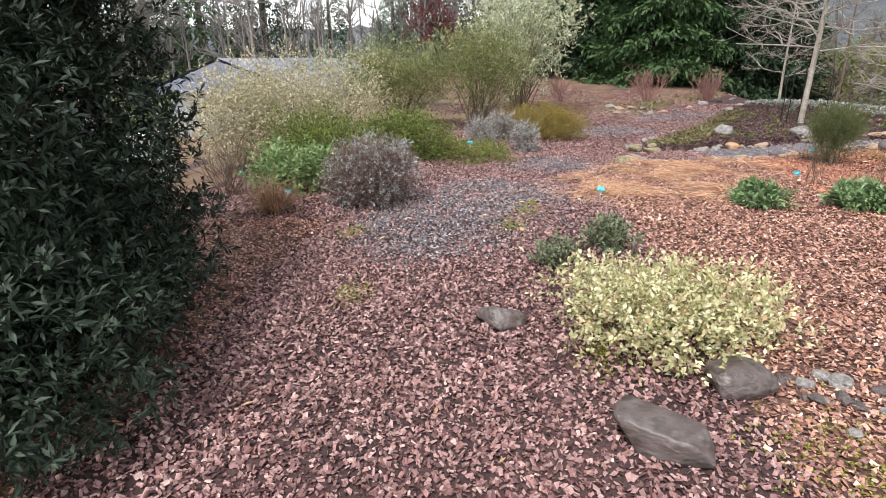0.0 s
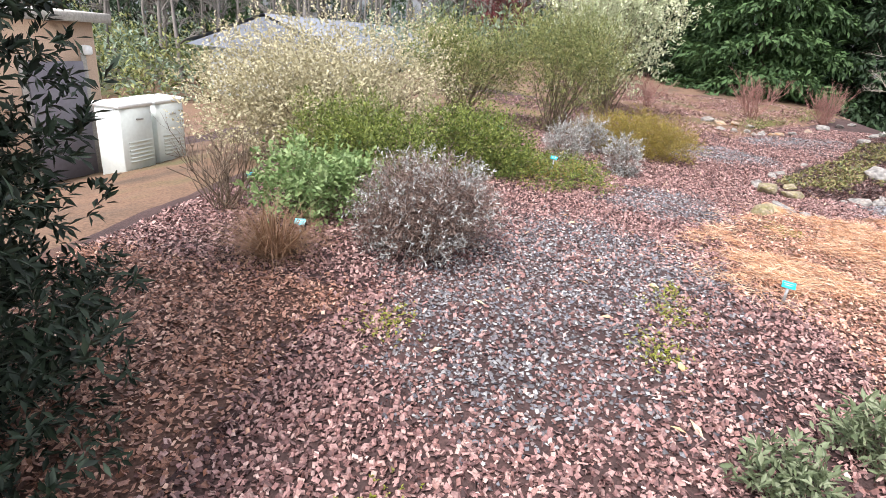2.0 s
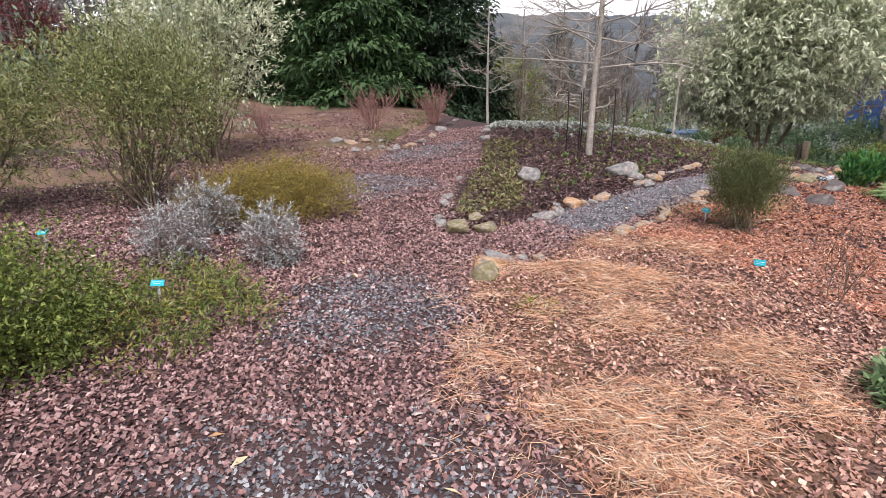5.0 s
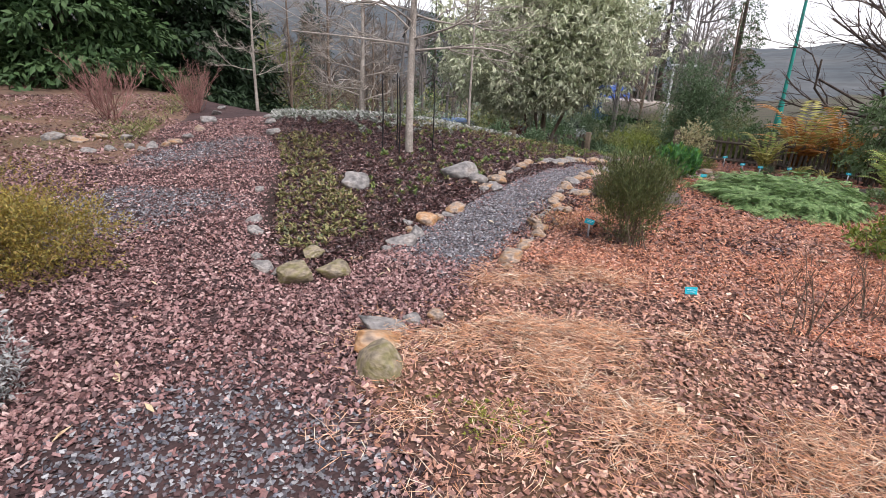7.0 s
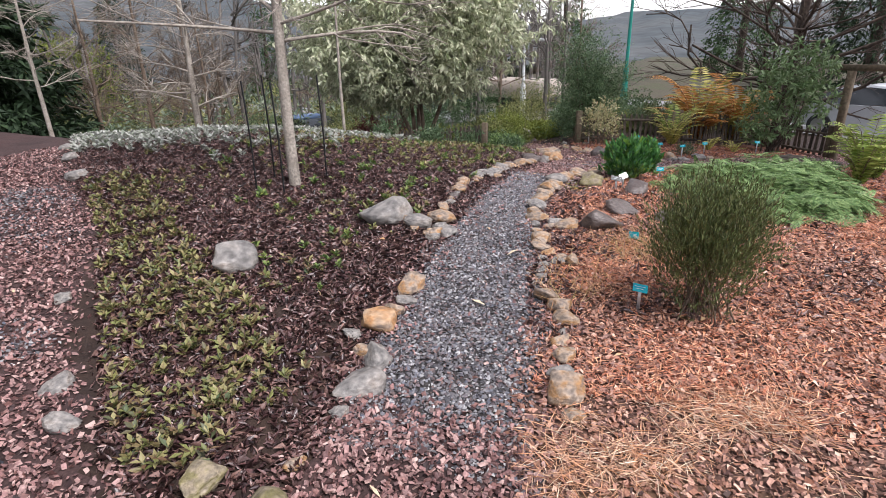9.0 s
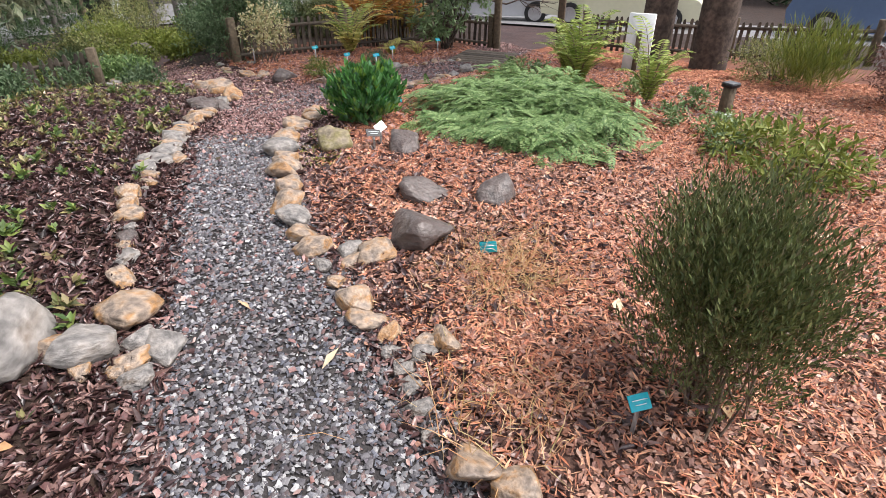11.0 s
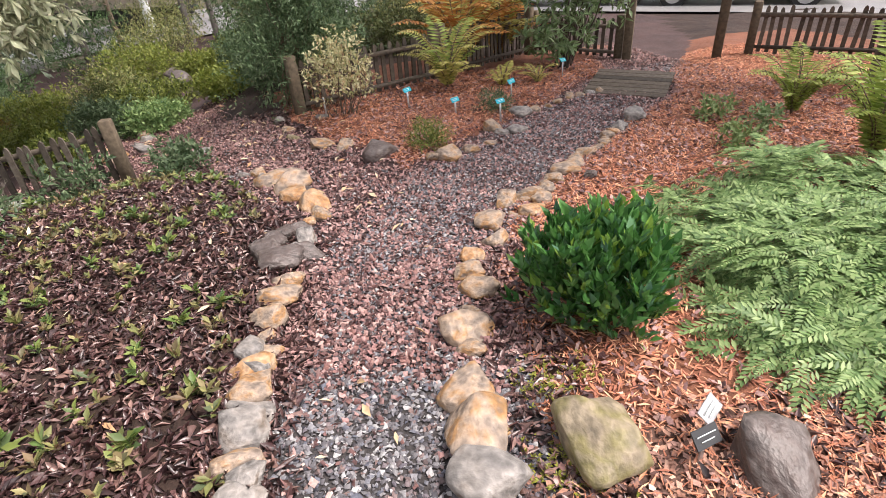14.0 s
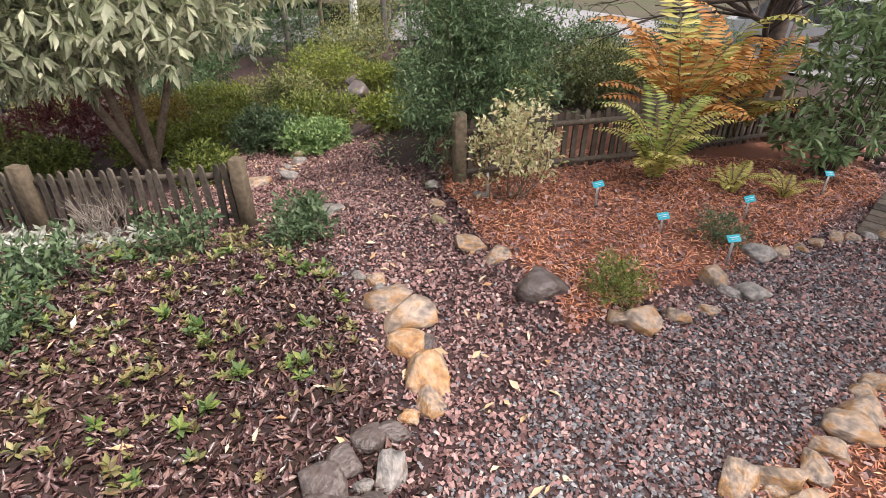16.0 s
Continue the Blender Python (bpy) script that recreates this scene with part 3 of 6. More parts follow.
def fern(label, x, y, n, length, material, seed, rise=0.9, group="ferns", base=None, old=None):
    """A crown of arching fronds, each with two rows of leaflets."""
    rng = np.random.default_rng(seed)
    ob = thing("fern", label, "fern", x, y, gz1(x, y) if base is None else base, 0, group)
    g, st, dry = Geo(), Geo(), Geo()
    for i in range(n):
        a = 2 * math.pi * i / n + rng.normal() * 0.25
        out = np.array([math.cos(a), math.sin(a), 0])
        L = length * rng.uniform(0.7, 1.1)
        h = rise * rng.uniform(0.5, 1.15)
        t = np.linspace(0, 1, 26)[:, None]
        rib = out * L * (0.12 * t + 0.62 * t ** 1.6) + np.array([0, 0, 1]) * L * h * (1.55 * t - 0.75 * t ** 2.6) + np.cross(out, [0, 0, 1]) * rng.normal() * 0.12 * L * t ** 2
        tube(st, rib[::5], 0.006, 0.002, 4)
        w = unit(np.gradient(rib, axis=0))
        side = unit(np.cross(w, [0, 0, 1.0]))
        up = np.cross(side, w)
        prof = 0.17 * L * np.sin(np.clip(0.12 + 0.88 * t[:, 0], 0, 1) * math.pi) ** 0.7 + 0.01
        tgt = dry if old is not None and rng.random() < 0.3 else g
        for sgn in (-1, 1):
            d = unit(side * sgn + w * 0.35 - up * 0.1 + rng.normal(size=w.shape) * 0.05)[2:]
            tgt.add(*leaf_quads(rib[2:], d, up[2:], prof[2:], L * 0.034, 0.25, 0.12))
    put("fronds", g, material, ob)
    if dry.v:
        put("old_fronds", dry, old, ob, "rust-brown dying fronds")
    put("rib_frame", st, bark_brown, ob, smooth=True)
    return ob


def tuft(name, label, x, y, n, length, width, material, seed, spread=0.9, category="grass", group="", flat=0.0):
    rng = np.random.default_rng(seed)
    ob = thing(name, label, category, x, y, gz1(x, y), 0, group)
    g = Geo()
    a = rng.uniform(0, 2 * math.pi, n)
    lean = rng.uniform(0.1, spread, n)
    out = np.stack([np.cos(a), np.sin(a), np.zeros(n)], -1)
    L = length * rng.uniform(0.5, 1.15, n)
    base = out * rng.uniform(0, 0.06, n)[:, None] * length * 2
    if flat > 0.45:
        base = rng.normal(size=(n, 3)) * [0.55 * length, 0.55 * length, 0]
    w1 = unit(out * lean[:, None] + [0, 0, 1 - 0.6 * flat] + rng.normal(size=out.shape) * 0.35)
    mid = base + w1 * L[:, None] * 0.5
    w2 = unit(out * (lean[:, None] + 0.8) + np.array([0, 0, 0.25 - 0.8 * flat]) + rng.normal(size=out.shape) * 0.6)
    tip = mid + w2 * L[:, None] * 0.5
    side = unit(np.cross(out, [0, 0, 1.0])) * width / 2
    v = np.stack([base - side, base + side, mid - side * 0.8, mid + side * 0.8, tip], 1).reshape(-1, 3)
    v[:, 2] = np.maximum(v[:, 2], 0.004)
    k = np.arange(n)[:, None] * 5
    g.add(v, k + [0, 1, 3, 2])
    g.f[-1] = g.f[-1]
    g.add(v, k + [2, 3, 4])
    put("blades", g, material, ob)
    return ob


def rosette(rng, g, x, y, z, n, size, lift=0.5):
    """A small leafy seedling, into g."""
    a = rng.uniform(0, 2 * math.pi, n)
    w = unit(np.stack([np.cos(a), np.sin(a), rng.uniform(0.1, 1.2, n) * lift * 2], -1))
    base = np.stack([np.full(n, x), np.full(n, y), z + rng.uniform(0, size * 0.8, n)], -1)
    g.add(*leaf_quads(base, w, unit(rng.normal(size=(n, 3)) * 0.3 + [0, 0, 1]), size * rng.uniform(0.6, 1.2, n), size * 0.42, 0.2, 0.15))


# leaf colours
lf_dark = leaf_mat("dark_evergreen_leaf", (0.010, 0.017, 0.011), (0.018, 0.032, 0.019), (0.048, 0.074, 0.045), (0.012, 0.023, 0.013), rough=0.6, trans=0.06)
lf_pale = leaf_mat("cream_variegated_leaf", (0.35, 0.36, 0.16), (0.62, 0.60, 0.36), (0.70, 0.64, 0.42), (0.28, 0.32, 0.12), (0.55, 0.36, 0.22))
lf_box = leaf_mat("yellow_green_leaf", (0.030, 0.055, 0.010), (0.120, 0.160, 0.030), (0.280, 0.320, 0.080), (0.070, 0.110, 0.020))
lf_light = leaf_mat("light_green_leaf", (0.12, 0.20, 0.07), (0.20, 0.29, 0.11), (0.28, 0.36, 0.16))
lf_sage = leaf_mat("sage_leaf", (0.09, 0.12, 0.06), (0.16, 0.20, 0.11), (0.24, 0.27, 0.17))
lf_cream = leaf_mat("pale_yellow_bud", (0.349, 0.319, 0.194), (0.464, 0.426, 0.271), (0.561, 0.513, 0.359), (0.213, 0.184, 0.107))
lf_olive = leaf_mat("olive_leaf", (0.030, 0.045, 0.012), (0.130, 0.160, 0.048), (0.290, 0.320, 0.120), (0.320, 0.280, 0.130))
lf_silver = leaf_mat("silver_grey_leaf", (0.20, 0.21, 0.20), (0.34, 0.35, 0.335), (0.50, 0.50, 0.485), (0.15, 0.14, 0.13), trans=0.1)
lf_brown = leaf_mat("dead_brown_stem", (0.09, 0.058, 0.048), (0.17, 0.115, 0.095), (0.25, 0.18, 0.15), trans=0.1)
lf_gold = leaf_mat("gold_brown_heather", (0.18, 0.14, 0.03), (0.36, 0.29, 0.06), (0.26, 0.16, 0.04), (0.16, 0.18, 0.05))
lf_heath = leaf_mat("dark_heather", (0.04, 0.06, 0.02), (0.09, 0.12, 0.04), (0.15, 0.175, 0.06), (0.08, 0.07, 0.03), trans=0.15)
lf_cover = leaf_mat("grey_green_needle", (0.055, 0.125, 0.040), (0.150, 0.260, 0.085), (0.330, 0.450, 0.190), (0.100, 0.190, 0.060), (0.240, 0.360, 0.140))
lf_glossy = leaf_mat("glossy_bright_leaf", (0.027, 0.101, 0.027), (0.061, 0.189, 0.047), (0.121, 0.297, 0.081), (0.068, 0.162, 0.108), rough=0.28)
lf_young = leaf_mat("young_glossy_leaf", (0.12, 0.26, 0.04), (0.22, 0.36, 0.06), (0.10, 0.22, 0.10), rough=0.3)
lf_fern = leaf_mat("fern_leaf", (0.14, 0.22, 0.04), (0.27, 0.36, 0.08), (0.42, 0.48, 0.14))
lf_yfern = leaf_mat("yellow_fern_leaf", (0.30, 0.32, 0.07), (0.48, 0.45, 0.13), (0.6, 0.52, 0.18))
lf_rust = leaf_mat("rust_fern_leaf", (0.36, 0.13, 0.03), (0.52, 0.24, 0.06), (0.6, 0.36, 0.12))
lf_yew = leaf_mat("blue_green_needle", (0.045, 0.085, 0.04), (0.085, 0.14, 0.065), (0.15, 0.21, 0.11))
lf_vari = leaf_mat("grey_variegated_leaf", (0.317, 0.366, 0.220), (0.512, 0.549, 0.366), (0.732, 0.732, 0.549), (0.183, 0.232, 0.110))
lf_rhodo = leaf_mat("rhododendron_leaf", (0.10, 0.18, 0.07), (0.17, 0.26, 0.11), (0.24, 0.32, 0.17), rough=0.35)
lf_conif = leaf_mat("dark_conifer", (0.008, 0.022, 0.008), (0.018, 0.04, 0.015), (0.03, 0.06, 0.022), rough=0.7, trans=0.05)
lf_conif2 = leaf_mat("green_conifer", (0.02, 0.05, 0.015), (0.04, 0.085, 0.025), (0.06, 0.11, 0.035), rough=0.7, trans=0.08)
# distance haze is mixed into this pale green
lf_haze = leaf_mat("haze_tinted_green", (0.12, 0.17, 0.12), (0.19, 0.25, 0.17), (0.26, 0.31, 0.22))
lf_lime = leaf_mat("lime_leaf", (0.094, 0.137, 0.022), (0.173, 0.216, 0.036), (0.259, 0.288, 0.065))
lf_moss = leaf_mat("moss", (0.15, 0.17, 0.02), (0.25, 0.27, 0.04), (0.32, 0.32, 0.07))
lf_maroon = leaf_mat("maroon_leaf", (0.10, 0.02, 0.025), (0.17, 0.04, 0.04))
lf_white = leaf_mat("grey_white_leaf", (0.22, 0.25, 0.20), (0.46, 0.46, 0.43), (0.14, 0.18, 0.11))


def mound(rx, ry, h, rng_seed=0, n=5, core=0.75):
    """Lobes for a rounded low shrub."""
    r = np.random.default_rng(rng_seed)
    rows = [(0, 0, h * 0.38, rx * core, ry * core, h * 0.6)]
    for i in range(n):
        a = 2 * math.pi * i / n + r.normal() * 0.3
        s = r.uniform(0.38, 0.58)
        rows.append((math.cos(a) * rx * 0.55, math.sin(a) * ry * 0.55, h * r.uniform(0.3, 0.55), rx * s, ry * s, h * s * 0.9))
    return rows


straw_brown = leaf_mat("brown_stalk", (0.16, 0.09, 0.05), (0.32, 0.19, 0.11), (0.24, 0.13, 0.08))

# the start of the walk
shrub("evergreen_shrub", "tall dense dark evergreen shrub with narrow leaves beside the path", "shrub", -2.35, 2.45,
      [(0, 0, 1.0, 0.95, 1.1, 1.1), (0.0, -0.3, 2.0, 0.72, 1.0, 1.0), (-0.5, 0.3, 2.5, 0.9, 0.9, 0.9), (0.1, 0.3, 1.4, 0.6, 0.7, 1.0), (0.25, -0.6, 0.9, 0.7, 0.8, 0.9), (-0.9, -1.0, 1.6, 1.0, 1.2, 1.6), (-0.6, 0.2, 3.0, 0.8, 0.8, 0.6), (0.5, -0.85, 0.45, 0.7, 0.8, 0.55), (0.5, -0.2, 0.4, 0.6, 0.8, 0.5), (0.3, 0.45, 0.4, 0.45, 0.5, 0.5), (0.95, -1.15, 0.4, 0.45, 0.55, 0.5), (0.6, -1.0, 1.2, 0.55, 0.6, 0.8), (0.3, -0.1, 2.1, 0.55, 0.6, 0.8)],
      lf_dark, 16500, 11, 0.075, (0.060, 0.018), 0.5, 26, 0.02, bark_dark, seed=3)
shrub("variegated_shrub", "low spreading cream-variegated shrub on the bed", "shrub", 1.38, 2.55, mound(0.62, 0.52, 0.30, 4, 9, 0.55), lf_pale, 1500, 7, 0.09, (0.034, 0.020), 0.5, 14, 0.006, seed=5, lump=0.3)
shrub("sage_shrub", "small dusty green shrub on bark mulch", "shrub", 0.86, 3.52, mound(0.15, 0.15, 0.19, 6, 4), lf_sage, 130, 6, 0.07, (0.05, 0.018), seed=7, stem_n=6, stem_r=0.005, group="small shrubs")
shrub("sage_shrub", "small dusty green shrub on bark mulch", "shrub", 1.26, 3.72, mound(0.17, 0.16, 0.22, 8, 4), lf_sage, 170, 6, 0.07, (0.055, 0.018), seed=9, stem_n=6, stem_r=0.005, group="small shrubs")
shrub("low_laurel", "low spreading glossy green plant on bark mulch", "shrub", 3.05, 5.45, mound(0.25, 0.22, 0.20, 8, 5), lf_rhodo, 190, 7, 0.05, (0.085, 0.03), seed=10, stem_n=8, stem_r=0.005, group="small shrubs")
shrub("low_laurel", "low spreading glossy green plant on bark mulch", "shrub", 4.1, 5.45, mound(0.30, 0.26, 0.22, 9, 5), lf_rhodo, 250, 7, 0.05, (0.085, 0.03), seed=12, stem_n=8, stem_r=0.005, group="small shrubs")

# the bed to the west of the path
shrub("lavender_cotton", "grey lavender shrub with brown woody stems and silver tips", "shrub", -1.0, 5.48, mound(0.56, 0.54, 0.68, 11, 7), lf_brown, 3600, 7, 0.09, (0.035, 0.007), 0.75, 60, 0.006, seed=13, extra=(lf_silver, 0.24, 9, 0.08, (0.032, 0.010)))
shrub("elder_shrub", "light green leafy young shrub", "shrub", -2.0, 5.85, mound(0.55, 0.5, 0.62, 14, 6), lf_light, 700, 6, 0.1, (0.06, 0.03), 0.8, 16, 0.006, seed=15)
shrub("boxleaf_shrub", "dense yellow-green rounded shrub", "shrub", -1.95, 7.05, mound(0.75, 0.65, 0.85, 16, 7), lf_box, 3000, 7, 0.11, (0.036, 0.016), 0.5, 22, 0.008, seed=17, group="yellow-green shrubs")
shrub("boxleaf_shrub", "dense yellow-green rounded shrub", "shrub", -1.05, 8.15, mound(0.72, 0.62, 0.72, 18, 7), lf_box, 3000, 7, 0.11, (0.036, 0.016), 0.5, 22, 0.008, seed=19, group="yellow-green shrubs")
shrub("creeping_conifer", "low creeping dark green conifer on the bed", "shrub", -0.2, 8.35, mound(0.85, 0.8, 0.16, 20, 8), lf_box, 1100, 8, 0.13, (0.045, 0.012), 0.6, 12, 0.005, seed=21, up_bias=0.05, extra=(lf_gold, 0.4, 7, 0.1, (0.04, 0.01)))
shrub("winterhazel", "large spreading shrub covered in pale yellow buds", "shrub", -3.0, 8.6, mound(1.7, 1.5, 1.75, 22, 8), lf_cream, 8500, 6, 0.14, (0.040, 0.026), 0.75, 60, 0.014, seed=23)
shrub("olive_shrub", "tall upright olive-green shrub with fine leaves", "shrub", -0.1, 11.8, [(0, 0, 0.95, 0.85, 0.8, 0.7), (-0.5, 0.2, 1.35, 0.65, 0.6, 0.55), (0.5, -0.1, 1.25, 0.65, 0.6, 0.6), (0.0, 0.2, 1.6, 0.5, 0.5, 0.5), (0.35, 0.4, 1.5, 0.6, 0.55, 0.5)], lf_olive, 3600, 8, 0.2, (0.05, 0.014), 0.85, 46, 0.016, seed=24, up_bias=0.35, group="olive shrubs")
shrub("olive_shrub", "broad olive-green shrub with fine leaves", "shrub", -1.85, 12.2, [(0, 0, 0.8, 0.9, 0.85, 0.65), (-0.5, 0.1, 1.2, 0.65, 0.65, 0.5), (0.5, 0, 1.05, 0.6, 0.6, 0.5)], lf_olive, 3000, 8, 0.2, (0.055, 0.015), 0.8, 40, 0.016, seed=25, up_bias=0.35, group="olive shrubs")
shrub("grey_leaf_tree", "tall shrub with sparse grey-green leaves behind the bed", "tree", 0.9, 14.3, [(0, 0, 1.6, 1.2, 1.0, 1.0), (0.5, 0.2, 2.4, 1.0, 0.9, 0.9), (-0.5, 0.2, 2.3, 1.0, 0.9, 0.8)], lf_vari, 2200, 7, 0.12, (0.09, 0.03), 0.8, 40, 0.02, seed=26)
shrub("gold_heather", "broad golden-brown heather mound beside the path", "shrub", 1.25, 10.75, mound(0.92, 0.72, 0.60, 26, 9, 0.6), lf_gold, 6500, 7, 0.08, (0.026, 0.010), 0.45, 20, 0.005, seed=27, lump=0.4)
for n, (sx, sy, sw) in enumerate([(0.42, 10.2, 0.24), (0.10, 9.5, 0.27), (0.82, 9.2, 0.25)]):
    shrub("silver_lavender", "silver-grey lavender bush with woody brown base", "shrub", sx, sy, mound(sw, sw * 0.9, 0.50, 28 + n, 5), lf_brown, 480, 5, 0.08, (0.03, 0.006), 0.8, 24, 0.005, seed=30 + n, group="silver lavenders", extra=(lf_silver, 0.85, 9, 0.09, (0.038, 0.011)))
bare_shrub("bare_shrub", "upright leafless twiggy shrub", -2.75, 5.75, 1.15, 26, bark_brown, 35, 0.35, 2, 3, r=0.008)
tuft("dry_grass", "clump of dry brown grass stalks", -1.85, 4.85, 620, 0.62, 0.005, straw_brown, 36, 1.3, "grass", "dry grasses", 0.3)

# the island bed to the north
bare_shrub("bare_shrub", "leafless reddish twiggy shrub", 4.6, 16.4, 1.5, 16, twig_red, 40, 0.55, 3, 4, "red shrubs", 0.012)
bare_shrub("bare_shrub", "leafless reddish upright shrub", 6.5, 17.2, 1.35, 40, twig_red, 41, 0.5, 3, 3, "red shrubs", 0.009)
bare_shrub("bare_shrub", "leafless reddish twiggy shrub", 2.2, 16.6, 1.2, 14, twig_red, 43, 0.55, 3, 4, "red shrubs", 0.01)

# the beds to the east
shrub("tree_heather", "dense dark green upright heather on bark mulch", "shrub", 4.92, 7.73, [(0, 0, 0.3, 0.24, 0.24, 0.28), (0.03, 0, 0.48, 0.27, 0.27, 0.25), (-0.08, 0.06, 0.5, 0.2, 0.2, 0.22), (0.1, -0.1, 0.45, 0.2, 0.2, 0.22)], lf_heath, 2600, 10, 0.11, (0.024, 0.007), 0.75, 40, 0.006, seed=44, up_bias=0.9, spread=0.6)
def flat_conifer(label, x, y, lobes, count, material, seed):
    """A carpet conifer: overlapping flat sprays, each with two rows of needles."""
    rng = np.random.default_rng(seed)
    ob = thing("ground_conifer", label, "shrub", x, y, gz1(x, y))
    p, nor = in_lobes(rng, lobes, count, 0.3, 0.03, 0.22)
    n = len(p)
    out = unit(p * [1, 1, 0] + rng.normal(size=p.shape) * [0.7, 0.7, 0])
    way = unit(out - nor * (out * nor).sum(1)[:, None] * 0.8 + nor * rng.uniform(-0.05, 0.6, n)[:, None] - [0, 0, 0.08])
    side = unit(np.cross(way, nor + rng.normal(size=p.shape) * 0.15))
    up = unit(np.cross(side, way))
    L = 0.125 * rng.uniform(0.6, 1.3, n)
    g = Geo()
    for j in range(9):
        t = j / 8
        for sgn in (-1, 1):
            d = unit(way * (0.55 + 0.5 * t) + side * sgn * (1.0 - 0.6 * t) + up * 0.12)
            g.add(*leaf_quads(p + way * (L * t)[:, None] - up * (L * 0.25 * t * t)[:, None], d, up, L * (0.34 - 0.14 * t), L * 0.105, 0.1, 0.2))
    put("foliage", g, material, ob)
    put("woody_frame", stems(rng, Geo(), lobes, 12, 0.008), bark_brown, ob, smooth=True)
    return ob


flat_conifer("wide spreading grey-green ground-cover conifer", 8.05, 7.0, [(0, 0, 0.0, 1.05, 0.82, 0.24), (0.4, -0.2, 0.02, 0.7, 0.6, 0.25), (-0.45, 0.15, 0.0, 0.7, 0.6, 0.2), (0.1, 0.4, 0.0, 0.7, 0.5, 0.2), (-0.1, -0.4, 0.0, 0.8, 0.5, 0.23)], 10000, lf_cover, 45)
shrub("glossy_shrub", "small rounded shrub with upright glossy green leaves", "shrub", 8.25, 8.25, mound(0.30, 0.28, 0.44, 46, 7), lf_glossy, 560, 7, 0.06, (0.070, 0.032), 0.55, 46, 0.004, seed=47, up_bias=0.9, spread=0.6, extra=(lf_young, 0.3, 5, 0.05, (0.055, 0.024)))
sedge_mat = leaf_mat("sedge_blade", (0.30, 0.15, 0.06), (0.52, 0.31, 0.15), (0.42, 0.20, 0.09), (0.62, 0.45, 0.26), (0.28, 0.25, 0.08))
tuft("dry_sedge", "clump of tan dry sedge blades", 5.8, 8.1, 520, 0.26, 0.003, sedge_mat, 48, 2.0, "grass", "dry sedges", 0.9)
tuft("dry_sedge", "small clump of yellow-green and tan sedge", 5.08, 8.4, 130, 0.24, 0.004, sedge_mat, 49, 1.4, "grass", "dry sedges", 0.5)
fern("bright yellow-green fern clump on the slope", 9.15, 5.85, 30, 0.62, lf_fern, 50, 1.35)
fern("upright green fern clump on the slope", 8.15, 5.70, 22, 0.5, lf_fern, 51, 1.6)
fern("green fern clump on the slope", 10.3, 5.35, 24, 0.55, lf_fern, 52, 1.3)
shrub("low_laurel", "low variegated green and yellow plant", "shrub", 6.5, 5.85, mound(0.55, 0.42, 0.26, 53, 7), lf_lime, 170, 6, 0.05, (0.08, 0.024), seed=54, stem_n=8, stem_r=0.005, group="small shrubs", extra=(lf_box, 0.7, 6, 0.05, (0.07, 0.022)))

bare_shrub("bare_shrub", "thin leafless whippy shrub in bark mulch", 4.05, 6.35, 0.9, 6, bark_brown, 56, 0.3, 2, 3, "whippy shrubs", 0.005)
bare_shrub("bare_shrub", "thin leafless whippy shrub in bark mulch", 4.6, 6.1, 0.8, 6, bark_brown, 57, 0.3, 2, 3, "whippy shrubs", 0.005)

# ---- stones ----
rock_mats = {
    "g": ramp_material("grey_rock", [(0.07, 0.066, 0.063), (0.19, 0.18, 0.17), (0.26, 0.24, 0.22), (0.15, 0.12, 0.095)], 0.5, "noise", 7, 0.45, 1.0, stain=2.2),
    "t": ramp_material("tan_rock", [(0.09, 0.07, 0.058), (0.22, 0.175, 0.14), (0.33, 0.25, 0.185), (0.30, 0.165, 0.07), (0.17, 0.13, 0.105)], 0.45, "noise", 7, 0.45, 1.0, stain=2.0),
    "o": ramp_material("orange_rock", [(0.16, 0.105, 0.075), (0.38, 0.20, 0.085), (0.40, 0.275, 0.175), (0.22, 0.17, 0.135)], 0.45, "noise", 7, 0.4, 1.0, stain=2.0),
    "d": ramp_material("wet_dark_rock", [(0.04, 0.034, 0.032), (0.11, 0.09, 0.083), (0.07, 0.05, 0.044), (0.15, 0.13, 0.12)], 0.48, "noise", 9, 0.4, 1.0, stain=2.2, spec=0.6),
    "m": ramp_material("mossy_rock", [(0.10, 0.085, 0.06), (0.26, 0.215, 0.15), (0.17, 0.15, 0.065), (0.32, 0.27, 0.20)], 0.6, "noise", 7, 0.45, 1.0, stain=2.5),
}
ROCK_WORDS = {"g": "grey", "t": "tan", "o": "orange-brown", "d": "wet dark grey", "m": "mossy tan"}


